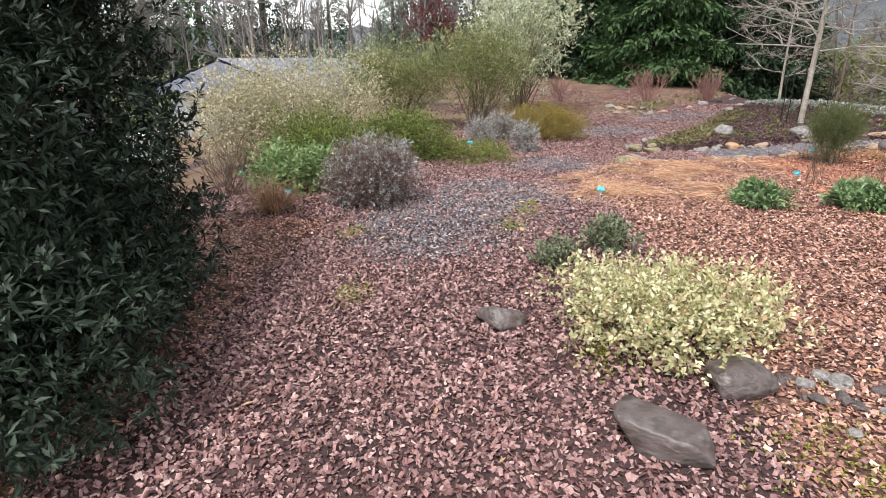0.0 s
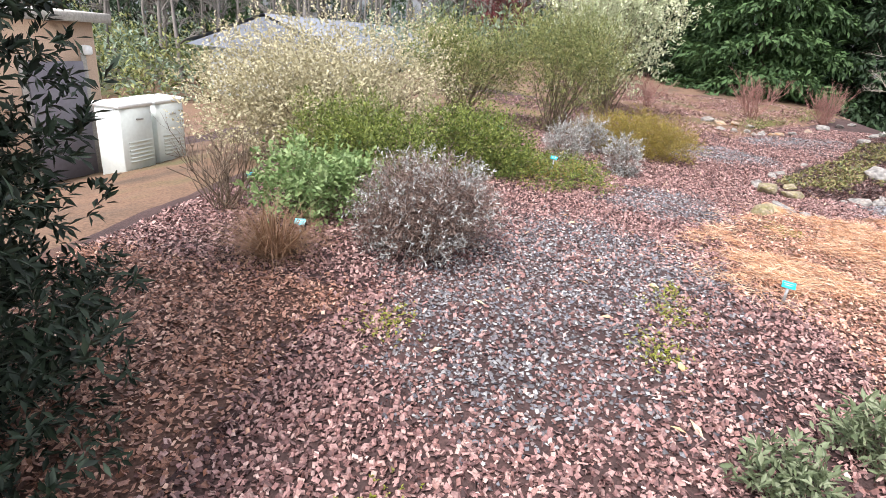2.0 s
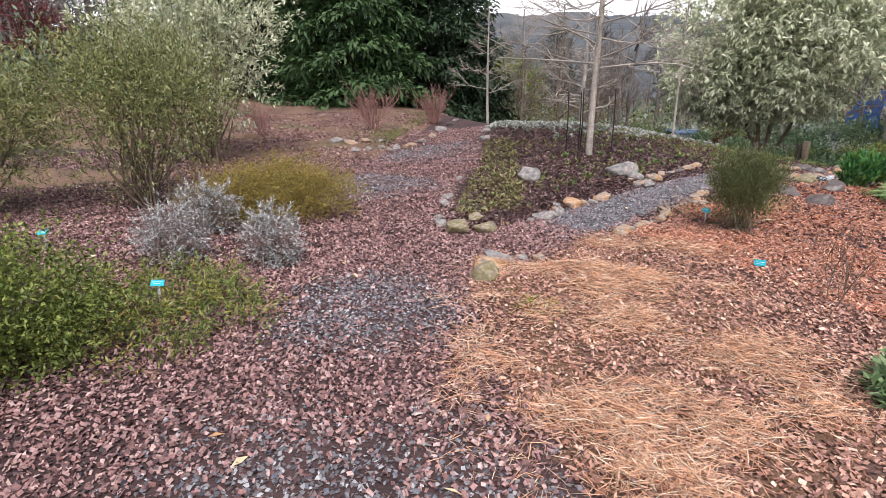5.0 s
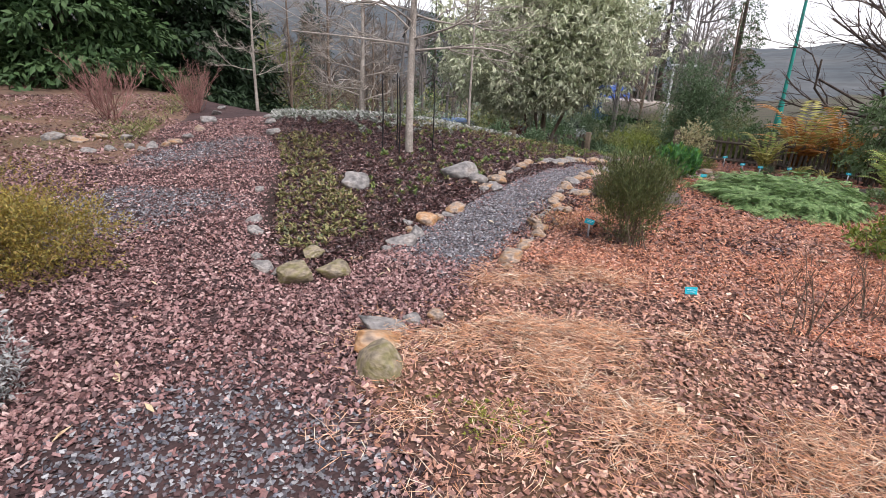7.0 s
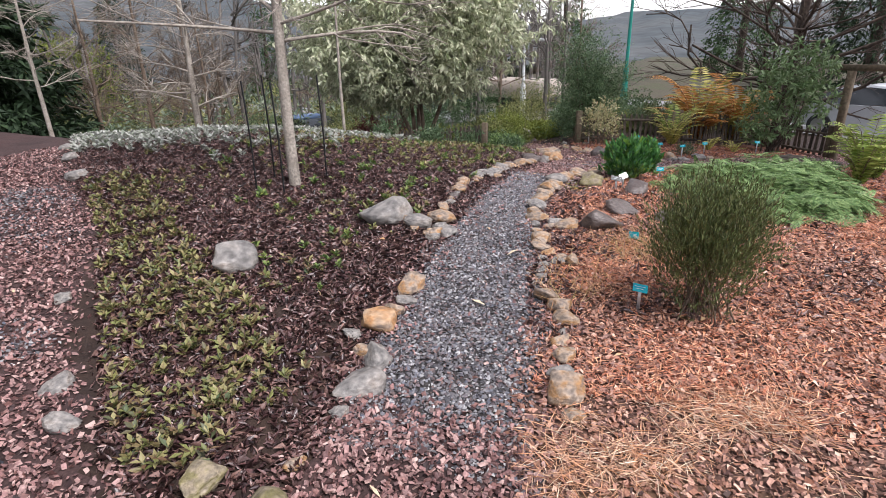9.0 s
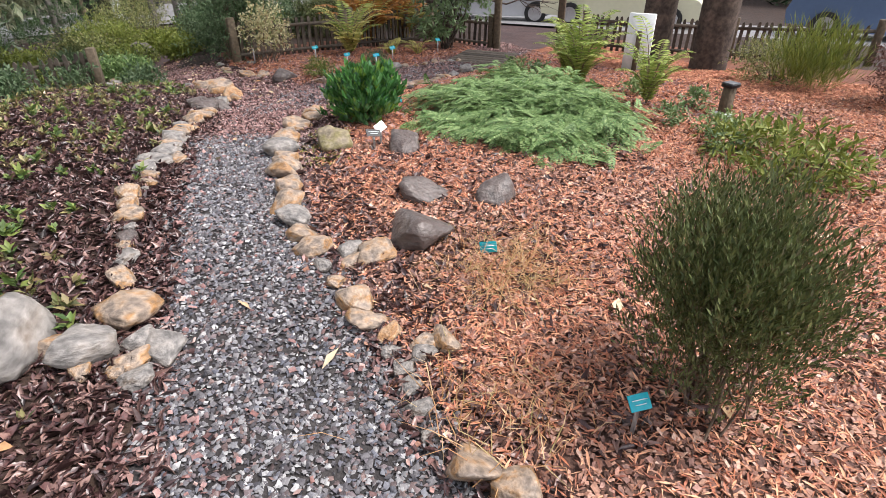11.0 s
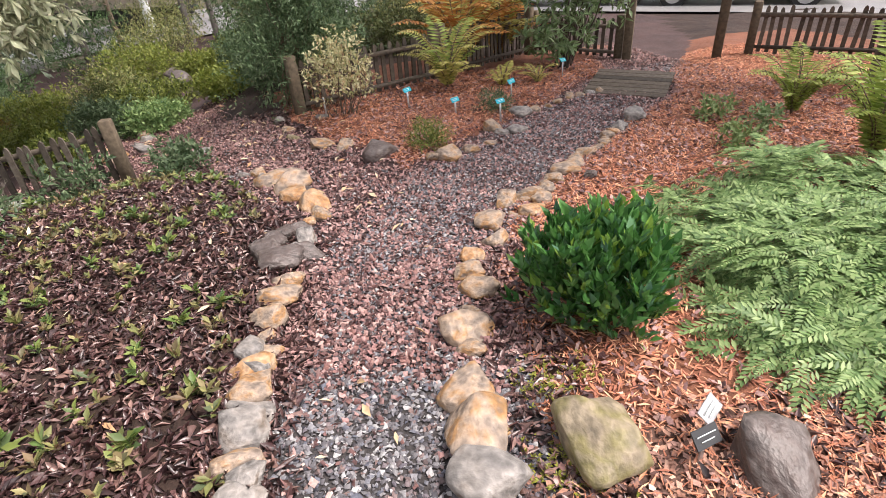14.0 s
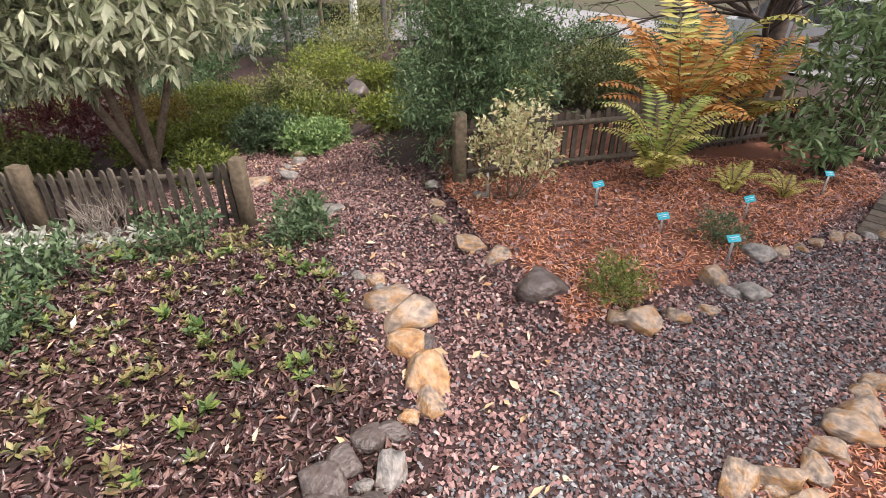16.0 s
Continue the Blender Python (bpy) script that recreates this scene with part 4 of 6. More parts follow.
def rock_mesh(seed):
    """An angular stone: a hull of scattered points with worn, chipped edges."""
    r = np.random.default_rng(900 + seed)
    bm = bmesh.new()
    for q in unit(r.normal(size=(17, 3))) * r.uniform(0.44, 0.56, (17, 1)):
        bm.verts.new([max(-0.42, min(0.42, c * 1.1)) for c in q])
    bmesh.ops.convex_hull(bm, input=bm.verts)
    bmesh.ops.delete(bm, geom=[v for v in bm.verts if not v.link_faces], context="VERTS")
    bmesh.ops.dissolve_limit(bm, angle_limit=0.25, verts=bm.verts, edges=bm.edges)
    bmesh.ops.triangulate(bm, faces=bm.faces)
    bmesh.ops.subdivide_edges(bm, edges=bm.edges[:], cuts=3, use_grid_fill=True)
    for _ in range(1):
        bmesh.ops.smooth_vert(bm, verts=bm.verts, factor=0.5, use_axis_x=True, use_axis_y=True, use_axis_z=True)
    off = Vector((seed * 3.7, seed * 1.9, seed * 0.7))
    for v in bm.verts:
        v.co *= 1.12 * (1 + 0.10 * noise.noise(v.co * 3.0 + off) + 0.08 * noise.noise(v.co * 7 + off))
    me = bpy.data.meshes.new("rock")
    bm.to_mesh(me)
    bm.free()
    me.polygons.foreach_set("use_smooth", np.ones(len(me.polygons), bool))
    return me


ROCKS = {}


def rock(x, y, w, tone, where, group, seed):
    key = (seed % 12, tone)
    if key not in ROCKS:
        me = rock_mesh(seed % 12)
        me.materials.append(rock_mats[tone])
        ROCKS[key] = me
    r = random.Random(seed)
    ob = new("rock", ROCKS[key])
    h = w * r.uniform(0.55, 0.72) * (1.15 if where == "half sunk in the mulch" else 1.0)
    w = w * 1.12
    ob.matrix_world = Matrix.Translation((x, y, gz1(x, y) + h * 0.2)) @ pose(0, 0, 0, r.uniform(-14, 14), r.uniform(-14, 14), r.uniform(0, 360)) @ Matrix.Diagonal((w * r.uniform(0.98, 1.18), w * r.uniform(0.82, 1.0), h, 1))
    tagged(ob, f"{ROCK_WORDS[tone]} rough stone {where}", "rock", group)


EDGE_RIGHT = [
    (7.39, 8.92, 0.13, "t"), (7.21, 8.95, 0.17, "t"), (7.59, 8.95, 0.14, "t"), (7.79, 8.90, 0.16, "t"), (8.02, 8.90, 0.11, "m"),
    (8.31, 8.82, 0.23, "t"), (8.59, 8.69, 0.17, "t"), (8.89, 8.62, 0.14, "o"), (9.04, 8.46, 0.17, "t"), (9.26, 8.38, 0.18, "t"),
    (9.52, 8.20, 0.15, "t"), (9.31, 8.12, 0.15, "o"), (9.44, 7.98, 0.15, "t"), (9.61, 7.89, 0.15, "t"), (9.71, 7.78, 0.12, "t"),
    (9.96, 7.52, 0.19, "t"), (10.18, 7.33, 0.14, "t"), (10.22, 7.20, 0.08, "t"), (10.30, 7.08, 0.09, "t"), (10.45, 6.97, 0.15, "t"),
    (10.64, 6.74, 0.17, "g"), (10.78, 6.54, 0.20, "g"),
]
EDGE_RIGHT_START = [
    (6.51, 8.95, 0.17, "g"), (6.18, 8.88, 0.16, "t"), (6.02, 8.87, 0.09, "g"), (5.90, 8.83, 0.09, "t"), (5.63, 8.74, 0.14, "t"),
    (5.53, 8.67, 0.10, "o"), (5.43, 8.68, 0.08, "g"), (5.34, 8.66, 0.08, "g"), (5.16, 8.65, 0.10, "g"), (5.04, 8.64, 0.08, "g"),
    (7.35, 8.97, 0.18, "t"), (6.98, 8.96, 0.12, "t"), (7.94, 8.93, 0.18, "t"), (3.86, 8.25, 0.10, "t"), (4.15, 8.35, 0.11, "g"),
    (4.29, 8.36, 0.12, "t"), (4.44, 8.40, 0.11, "t"), (4.65, 8.41, 0.14, "t"), (5.42, 8.48, 0.13, "t"), (6.05, 8.62, 0.16, "t"),
]
EDGE_LEFT = [
    (7.55, 9.63, 0.14, "t"), (7.76, 9.67, 0.13, "g"), (7.94, 9.69, 0.08, "t"), (8.18, 9.66, 0.13, "t"), (8.42, 9.63, 0.12, "t"),
    (8.63, 9.62, 0.16, "t"), (8.95, 9.54, 0.15, "t"), (9.16, 9.58, 0.22, "d"), (9.55, 9.55, 0.15, "d"), (9.60, 9.48, 0.14, "d"),
    (10.16, 9.51, 0.20, "o"), (10.55, 9.66, 0.23, "t"), (9.96, 9.37, 0.21, "o"), (10.19, 9.42, 0.14, "d"), (10.40, 9.52, 0.27, "t"),
    (10.76, 9.77, 0.13, "t"), (9.80, 9.34, 0.15, "t"), (10.68, 9.73, 0.10, "g"), (10.83, 9.88, 0.11, "g"), (12.05, 10.43, 0.18, "g"),
]
EDGE_LEFT_START = [
    (5.52, 9.55, 0.12, "g"), (5.71, 9.58, 0.13, "g"), (5.56, 9.73, 0.08, "t"), (6.08, 9.67, 0.12, "t"), (6.26, 9.69, 0.12, "g"),
    (6.45, 9.72, 0.10, "d"), (6.65, 9.74, 0.14, "t"), (6.91, 9.78, 0.14, "t"), (7.09, 9.71, 0.10, "t"), (7.34, 9.76, 0.17, "g"),
    (7.83, 9.69, 0.14, "t"), (8.14, 9.68, 0.13, "t"), (8.42, 9.68, 0.14, "g"), (3.96, 9.26, 0.21, "g"), (4.30, 9.36, 0.21, "o"),
    (4.77, 9.40, 0.17, "t"), (4.13, 9.46, 0.09, "g"), (3.58, 9.22, 0.08, "g"), (5.70, 10.01, 0.36, "g"), (5.66, 9.48, 0.17, "g"),
]
BED_TIP = [
    (2.71, 9.23, 0.26, "m"), (2.67, 9.41, 0.11, "g"), (2.66, 9.57, 0.15, "g"), (2.75, 9.77, 0.09, "g"), (2.97, 9.14, 0.25, "m"),
    (3.03, 9.46, 0.15, "m"), (3.24, 9.22, 0.08, "t"), (3.29, 10.59, 0.14, "g"), (3.10, 10.29, 0.13, "g"), (3.93, 11.41, 0.10, "g"),
    (5.76, 13.65, 0.20, "g"), (6.38, 14.56, 0.20, "g"), (7.00, 15.50, 0.18, "g"), (2.53, 8.27, 0.25, "g"), (2.39, 8.17, 0.25, "o"),
    (2.76, 8.24, 0.12, "g"), (2.89, 8.17, 0.13, "t"), (2.47, 8.14, 0.09, "t"),
]
LONE_ROCKS = [
    (6.18, 8.40, 0.34, "d"), (6.50, 7.84, 0.24, "d"), (6.60, 8.24, 0.25, "d"), (7.58, 8.60, 0.26, "m"), (7.38, 8.18, 0.27, "d"),
    (0.46, 2.66, 0.28, "d"), (1.56, 1.98, 0.30, "d"), (1.10, 1.58, 0.32, "d"), (-2.05, 5.04, 0.15, "t"), (4.65, 10.68, 0.35, "g"),
    (6.42, 7.89, 0.04, "d"), (9.62, 7.56, 0.08, "d"), (12.13, 9.19, 0.11, "g"),
]
LABEL_BED = [
    (11.04, 7.76, 0.22, "t"), (10.90, 7.61, 0.17, "g"), (10.88, 7.73, 0.12, "g"), (10.63, 8.10, 0.14, "t"), (10.54, 8.32, 0.20, "t"),
    (10.52, 8.45, 0.13, "t"), (10.70, 7.91, 0.10, "t"), (10.75, 8.83, 0.28, "d"), (11.14, 9.07, 0.16, "t"), (11.32, 9.25, 0.21, "t"),
    (11.73, 9.49, 0.13, "m"), (12.05, 9.54, 0.12, "t"), (12.43, 9.62, 0.15, "g"), (11.41, 7.35, 0.19, "g"), (11.47, 7.18, 0.14, "t"),
    (11.61, 6.98, 0.11, "t"), (11.68, 6.84, 0.11, "t"), (11.76, 6.68, 0.11, "t"), (11.80, 6.55, 0.11, "t"), (11.86, 6.40, 0.12, "g"),
    (11.90, 6.26, 0.12, "t"),
]
ISLAND_EDGE = [
    (3.88, 14.28, 0.15, "g"), (3.97, 14.13, 0.15, "g"), (4.12, 14.14, 0.17, "g"), (4.28, 14.10, 0.16, "t"), (4.45, 14.13, 0.19, "t"),
    (4.81, 14.42, 0.19, "g"), (5.27, 14.93, 0.19, "t"), (5.84, 15.61, 0.27, "g"), (6.72, 16.79, 0.21, "g"), (7.40, 17.70, 0.20, "g"),
    (3.31, 15.26, 0.24, "g"), (3.51, 14.99, 0.22, "t"), (3.80, 14.94, 0.20, "t"), (4.06, 14.81, 0.20, "g"), (3.60, 14.22, 0.17, "g"),
    (3.32, 14.14, 0.17, "g"),
]

LONE_ROCKS.append((2.22, 8.0, 0.27, "m"))
EDGE_LEFT += [(9.30, 9.66, 0.17, "d"), (9.22, 9.46, 0.20, "d"), (9.42, 9.60, 0.15, "d"), (9.40, 9.44, 0.14, "g"), (8.80, 9.58, 0.17, "t"), (8.30, 9.66, 0.15, "o")]


def close_up(rows, tones, seed):
    """Sets further stones into the gaps of a row, so that it runs on stone by stone."""
    r = random.Random(seed)
    line, out = sorted(rows), []
    for (ax, ay, aw, _), (bx, by, bw, _) in zip(line[:-1], line[1:]):
        gap = math.hypot(bx - ax, by - ay)
        room = gap - 0.55 * (aw + bw)
        if 0.05 < room and gap < 0.75:
            k = 2 if room > 0.26 else 1
            for i in range(k):
                t = (i + 1) / (k + 1)
                out.append((ax + (bx - ax) * t + r.uniform(-0.02, 0.02), ay + (by - ay) * t + r.uniform(-0.02, 0.02), min(0.22, max(0.08, room / k * r.uniform(0.95, 1.2))), r.choice(tones)))
    return rows + out


EDGE_RIGHT = close_up(EDGE_RIGHT, "toot", 1)
EDGE_RIGHT_START = close_up(EDGE_RIGHT_START, "tgt", 2)
EDGE_LEFT = close_up(EDGE_LEFT, "tgo", 3)
EDGE_LEFT_START = close_up(EDGE_LEFT_START, "gt", 4)
n_rock = 0
for rows, where, group in ((EDGE_RIGHT, "edging the gravel path", "stones edging the gravel path"), (EDGE_RIGHT_START, "edging the gravel path", "stones edging the gravel path"), (EDGE_LEFT, "edging the leafy bed", "stones edging the leafy bed"),
                           (EDGE_LEFT_START, "edging the leafy bed", "stones edging the leafy bed"), (BED_TIP, "at the tip of the leafy bed", "stones at the bed tip"), (LONE_ROCKS, "half sunk in the mulch", ""),
                           (LABEL_BED, "edging the fern bed", "stones edging the fern bed"), (ISLAND_EDGE, "edging the island bed", "stones edging the island bed")):
    for rx, ry, rw, tone in rows:
        n_rock += 1
        rock(rx, ry, rw, tone, where, group, n_rock)
rng = np.random.default_rng(77)
for i in range(16):
    rock(2.05 + rng.normal() * 0.18, 1.95 + rng.normal() * 0.16, rng.uniform(0.06, 0.12), "gd"[i % 2], "in a small heap", "cobbles in a heap", 200 + i)

# ---- plant labels ----
teal = ramp_material("teal_label", [(0.0, 0.33, 0.42), (0.0, 0.40, 0.48)], 0.35, "noise", 60, 0.06, 0, stain=20)
ink = ramp_material("pale_ink", [(0.75, 0.85, 0.85)], 0.5, "noise", 60, 0.05, 0)
black = ramp_material("black_label", [(0.015, 0.016, 0.018)], 0.3, "noise", 60, 0.1, 0)
metal_stake = ramp_material("zinc_stake", [(0.42, 0.43, 0.44), (0.55, 0.56, 0.57)], 0.4, "noise", 50, 0.15, 0, metal=0.8, stain=15)


def plant_label(x, y, rz, height=0.16, tilt=35, wide=0.08, deep=0.05, plate=None, roll=0.0):
    """A small engraved plate on a stake, leaning back to be read from above."""
    dark = plate is not None
    ob = thing("plant_label", ("small black" if dark else "small bright teal") + " plant label on a metal stake", "plant label", x, y, gz1(x, y), rz, "plant labels")
    m = pose(0, 0, height, tilt, roll, 0)

    def lay(geo):
        geo.v = [np.array([m @ Vector(v) for v in part]) for part in geo.v]
        return geo
    put("plate", lay(box(Geo(), -wide / 2, -deep / 2, -0.002, wide / 2, deep / 2, 0.002, 0.0008)), plate or teal, ob)
    for k in range(2):
        put("text_bar", lay(box(Geo(), -wide * (0.38 - 0.1 * k), deep * (0.10 - 0.28 * k), 0.0045, wide * (0.36 - 0.12 * k), deep * (0.15 - 0.28 * k), 0.0055)), ink, ob)
    put("stake", box(Geo(), -0.009, -0.002, -0.04, 0.009, 0.002, height, 0.0008), metal_stake, ob)
    return ob


for lx, ly, rz, lh, tl in ((1.45, 5.25, -14, 0.13, 40), (-1.2, 6.3, 25, 0.34, 30), (-0.06, 8.4, -10, 0.24, 35), (-0.88, 10.1, -10, 0.24, 35), (-2.75, 6.1, 10, 0.22, 30), (-1.85, 5.25, 10, 0.12, 45),
                           (4.86, 8.04, -85, 0.14, 40), (4.2, 7.02, -60, 0.04, 72), (5.92, 8.12, -120, 0.05, 70), (12.0, 8.33, -80, 0.19, 38), (11.6, 7.95, -80, 0.14, 40), (11.25, 7.62, -85, 0.2, 35),
                           (11.95, 7.25, -75, 0.17, 50), (12.56, 6.39, -75, 0.2, 38), (16.3, 12.6, -75, 0.2, 40), (15.0, 11.3, -75, 0.3, 40), (4.6, 5.7, -60, 0.06, 60), (8.55, 7.95, -90, 0.1, 50)):
    plant_label(lx, ly, rz, lh, tl, roll=(lx * 37 % 1 - 0.5) * 24)
plant_label(7.45, 8.36, -75, 0.12, 42, 0.11, 0.055, black, 12)
plant_label(7.52, 8.30, -60, 0.14, 50, 0.08, 0.06, metal_stake, -20)
plant_label(12.1, 9.15, -80, 0.2, 70, 0.03, 0.02, metal_stake)

# ---- fences and gate ----
old_wood = ramp_material("weathered_wood", [(0.045, 0.037, 0.03), (0.12, 0.10, 0.08), (0.075, 0.06, 0.045)], 0.9, "object", 30, 0.4, 0.6)
post_wood = ramp_material("post_wood", [(0.08, 0.06, 0.04), (0.14, 0.11, 0.075)], 0.9, "object", 25, 0.4, 0.6)


def fence_run(a, b, tall=0.52, posts=2, gap=0.098, skip=()):
    """A low picket fence from a to b, with round-topped pickets and posts."""
    ax, ay = a
    bx, by = b
    length = math.hypot(bx - ax, by - ay)
    ang = math.degrees(math.atan2(by - ay, bx - ax))
    za, zb = gz1(ax, ay), gz1(bx, by)
    ob = thing("picket_fence", "low weathered grey wooden picket fence", "fence", ax, ay, za, ang, "picket fences")
    slope = (zb - za) / length
    r = random.Random(int(ax * 100))
    for k in range(posts):
        s = length * k / max(1, posts - 1)
        put("post", box(Geo(), s - 0.05, -0.05, slope * s - 0.1, s + 0.05, 0.05, slope * s + tall + 0.08, 0.008), post_wood, ob)
    for level, thick in ((0.10, 0.02), (tall - 0.07, 0.022)):
        rail = Geo()
        v = [(0.05, -0.045, level - thick), (length - 0.05, -0.045, level - thick + slope * length), (length - 0.05, -0.045, level + thick + slope * length), (0.05, -0.045, level + thick)]
        v += [(x, y + 0.028, z) for x, y, z in v]
        rail.add(v, [(0, 1, 2, 3), (7, 6, 5, 4), (3, 2, 6, 7), (0, 4, 5, 1), (1, 5, 6, 2), (0, 3, 7, 4)])
        put("rail", rail, old_wood, ob)
    n = int((length - 0.12) / gap)
    shape = Geo()
    w = 0.024
    prof = [(-w, 0.03), (w, 0.03), (w, tall - 0.02), (w * 0.75, tall + 0.012), (0, tall + 0.03), (-w * 0.75, tall + 0.012), (-w, tall - 0.02)]
    v = [(x, -0.012, z) for x, z in prof] + [(x, 0.008, z) for x, z in prof]
    shape.add(v, [(0, 1, 2, 3, 4, 5, 6)])
    shape.add(v, [(13, 12, 11, 10, 9, 8, 7)])
    shape.add(v, [(i, i + 7, (i + 1) % 7 + 7, (i + 1) % 7) for i in range(7)])
    me = shape.mesh("picket", old_wood)
    for i in range(n):
        s = 0.1 + gap * i + r.uniform(-0.006, 0.006)
        p = new("picket", me)
        p.parent = ob
        p.matrix_basis = pose(s, r.uniform(-0.004, 0.004), slope * s + r.uniform(-0.02, 0.015), r.uniform(-1.5, 1.5), r.uniform(-3.0, 3.0), 0)
    return ob


fence_run((11.9, 11.05), (12.0, 12.95))
fence_run((12.05, 13.05), (12.5, 15.3))
fence_run((12.55, 15.4), (13.3, 18.2))
fence_run((13.35, 18.3), (14.3, 21.5))
fence_run((12.5, 9.4), (13.2, 7.75))
fence_run((13.25, 7.65), (14.3, 6.1), 0.56)
fence_run((14.35, 6.0), (13.55, 5.1), 0.5)
fence_run((12.75, 3.7), (11.2, 2.1), 0.55)
fence_run((11.15, 2.05), (9.9, 0.7), 0.55)

gate = thing("gate_frame", "pair of tall weathered gate posts with a crossbeam", "gate", 13.1, 4.6, gz1(13.1, 4.6), -128)
for s in (-0.55, 0.55):
    put("gate_post", box(Geo(), s - 0.055, -0.055, -0.15, s + 0.055, 0.055, 1.5, 0.008), post_wood, gate)
put("crossbeam", box(Geo(), -0.75, -0.04, 1.5, 0.75, 0.04, 1.6, 0.008), post_wood, gate)

bridge = thing("plank_step", "worn grey plank boardwalk across the path", "boardwalk", 12.0, 5.85, gz1(12.0, 5.85) + 0.03, -40)
for i in range(7):
    put("plank", box(Geo(), -0.45 + 0.13 * i, -0.42, -0.03, -0.33 + 0.13 * i, 0.42, 0.012, 0.006), old_wood, bridge)

panel = thing("white_panel", "plain white painted board standing against a dark trunk", "board", 10.15, 4.45, gz1(10.15, 4.45), 48)
white_paint = ramp_material("white_paint", [(0.70, 0.74, 0.74), (0.80, 0.82, 0.82)], 0.5, "noise", 30, 0.08, 0.1, stain=3)
put("board", box(Geo(), -0.16, -0.03, 0.02, 0.16, 0.03, 0.70, 0.006), white_paint, panel)
put("post", box(Geo(), -0.03, 0.032, -0.1, 0.03, 0.07, 0.5, 0.006), post_wood, panel)

lamp_stub = thing("path_light", "short wooden post light with a dark cap on the slope", "path light", 7.62, 5.3, gz1(7.62, 5.3), 10)
put("post", box(Geo(), -0.04, -0.04, -0.08, 0.04, 0.04, 0.26, 0.006), post_wood, lamp_stub)
put("cap", box(Geo(), -0.055, -0.055, 0.261, 0.055, 0.055, 0.30, 0.006), black, lamp_stub)
put("footing", box(Geo(), -0.06, -0.06, -0.06, 0.06, 0.06, 0.05, 0.01), white_paint, lamp_stub)

# ---- trees ----
def bare_tree(label, x, y, height, radius, n, seed, material, first=0.3, reach=1.6, depth=3, forks=3, level=0.15, base=None, lean=(0, 0), name="tree"):
    rng = np.random.default_rng(seed)
    ob = thing(name, label, "tree", x, y, gz1(x, y) if base is None else base)
    g = Geo()
    z = np.linspace(-0.1, height, 14)
    pts = np.stack([lean[0] * z / height + 0.02 * np.sin(z * 1.3 + seed), lean[1] * z / height + 0.02 * np.sin(z * 1.7), z], -1)
    tube(g, pts, radius, radius * 0.3, 10)
    put("trunk", g, material, ob, smooth=True)
    tw = Geo()
    for i in range(n):
        t = first + (1 - first) * (i + rng.random()) / n
        p = np.array([np.interp(t * height, z, pts[:, k]) for k in range(3)])
        a = i * 2.4 + rng.normal() * 0.4
        L = reach * (1.15 - t) * rng.uniform(0.7, 1.1)
        branchy(rng, tw, p, (math.cos(a), math.sin(a), level + rng.normal() * 0.1), L * 0.55, radius * 0.32 * (1.2 - t), depth, forks, 0.35, None, 0.62, 0.6, 0.0, 5)
    put("crown", tw, material, ob, smooth=True)
    return ob


bare_tree("young leafless tree with a pale grey trunk and level branches", 6.28, 11.3, 5.2, 0.056, 46, 301, bark_grey, 0.25, 3.4, 3, 4, 0.10)
bare_tree("slender leafless sapling near the fence", 10.6, 13.3, 4.0, 0.03, 10, 302, bark_grey, 0.45, 1.3, 2, 3, 0.5)
bare_tree("small leafless tree by the path end", 9.6, 19.6, 3.6, 0.05, 20, 303, bark_grey, 0.3, 2.4, 3, 4, 0.35)
bare_tree("leafless tree with a stout grey trunk", 12.6, 18.6, 4.6, 0.10, 22, 304, bark_grey, 0.32, 3.4, 3, 4, 0.2)
bare_tree("dark leafless spreading tree beyond the gate", 16.3, 5.4, 6.2, 0.14, 40, 305, bark_dark, 0.08, 5.4, 3, 4, 0.6)
for tx, ty, th, tr, rc in ((13.0, 22.5, 5.5, 0.07, 3.6), (16.5, 24.5, 6.5, 0.09, 4.2), (20.5, 25.0, 6.0, 0.08, 4.0), (24.0, 22.5, 6.0, 0.08, 4.0), (26.5, 17.8, 5.5, 0.08, 3.8), (15.5, 21.0, 4.5, 0.06, 3.2), (12.0, 26.0, 6.5, 0.09, 4.2), (22.0, 28.0, 7.0, 0.10, 4.5), (25.7, 20.4, 6.5, 0.09, 4.2), (26.2, 14.6, 5.5, 0.08, 3.8), (27.0, 11.4, 5.5, 0.08, 3.8)):
    bare_tree("grey-brown leafless tree beyond the garden", tx, ty, th, tr, 26, int(tx * 10), bark_brown, 0.18, rc, 3, 4, 0.5)
for sx, sy in ((5.95, 11.2), (6.6, 11.15), (6.35, 11.6), (6.0, 11.55)):
    st = thing("stake", "thin dark metal rod beside the young tree", "stake", sx, sy, gz1(sx, sy), 0, "rods round the tree")
    put("rod", tube(Geo(), [(0, 0, -0.1), (0.01, 0, 0.5), (0, 0.01, 1.0)], 0.009, 0.009, 5), black, st)

for tx, ty, r in ((10.75, 3.75, 0.22), (10.15, 3.3, 0.24)):
    ob = thing("fir_tree", "thick dark fir trunk on the slope", "tree", tx, ty, gz1(tx, ty), 0, "fir trunks")
    z = np.linspace(-0.1, 9, 9)
    put("trunk", tube(Geo(), np.stack([z * 0.005, z * 0.004, z], -1), r, r * 0.7, 14), bark_dark, ob, smooth=True)
    rg = np.random.default_rng(int(tx * 10))
    p, nor = in_lobes(rg, [(0, 0, 7.5, 2.2, 2.2, 3.0)], 1500, 0.7)
    put("crown", Geo().add(*sprigs(rg, p, unit(nor + [0, 0, -0.5]), 8, 0.5, 0.16, 0.03, 0.6, -0.2)), lf_conif, ob)


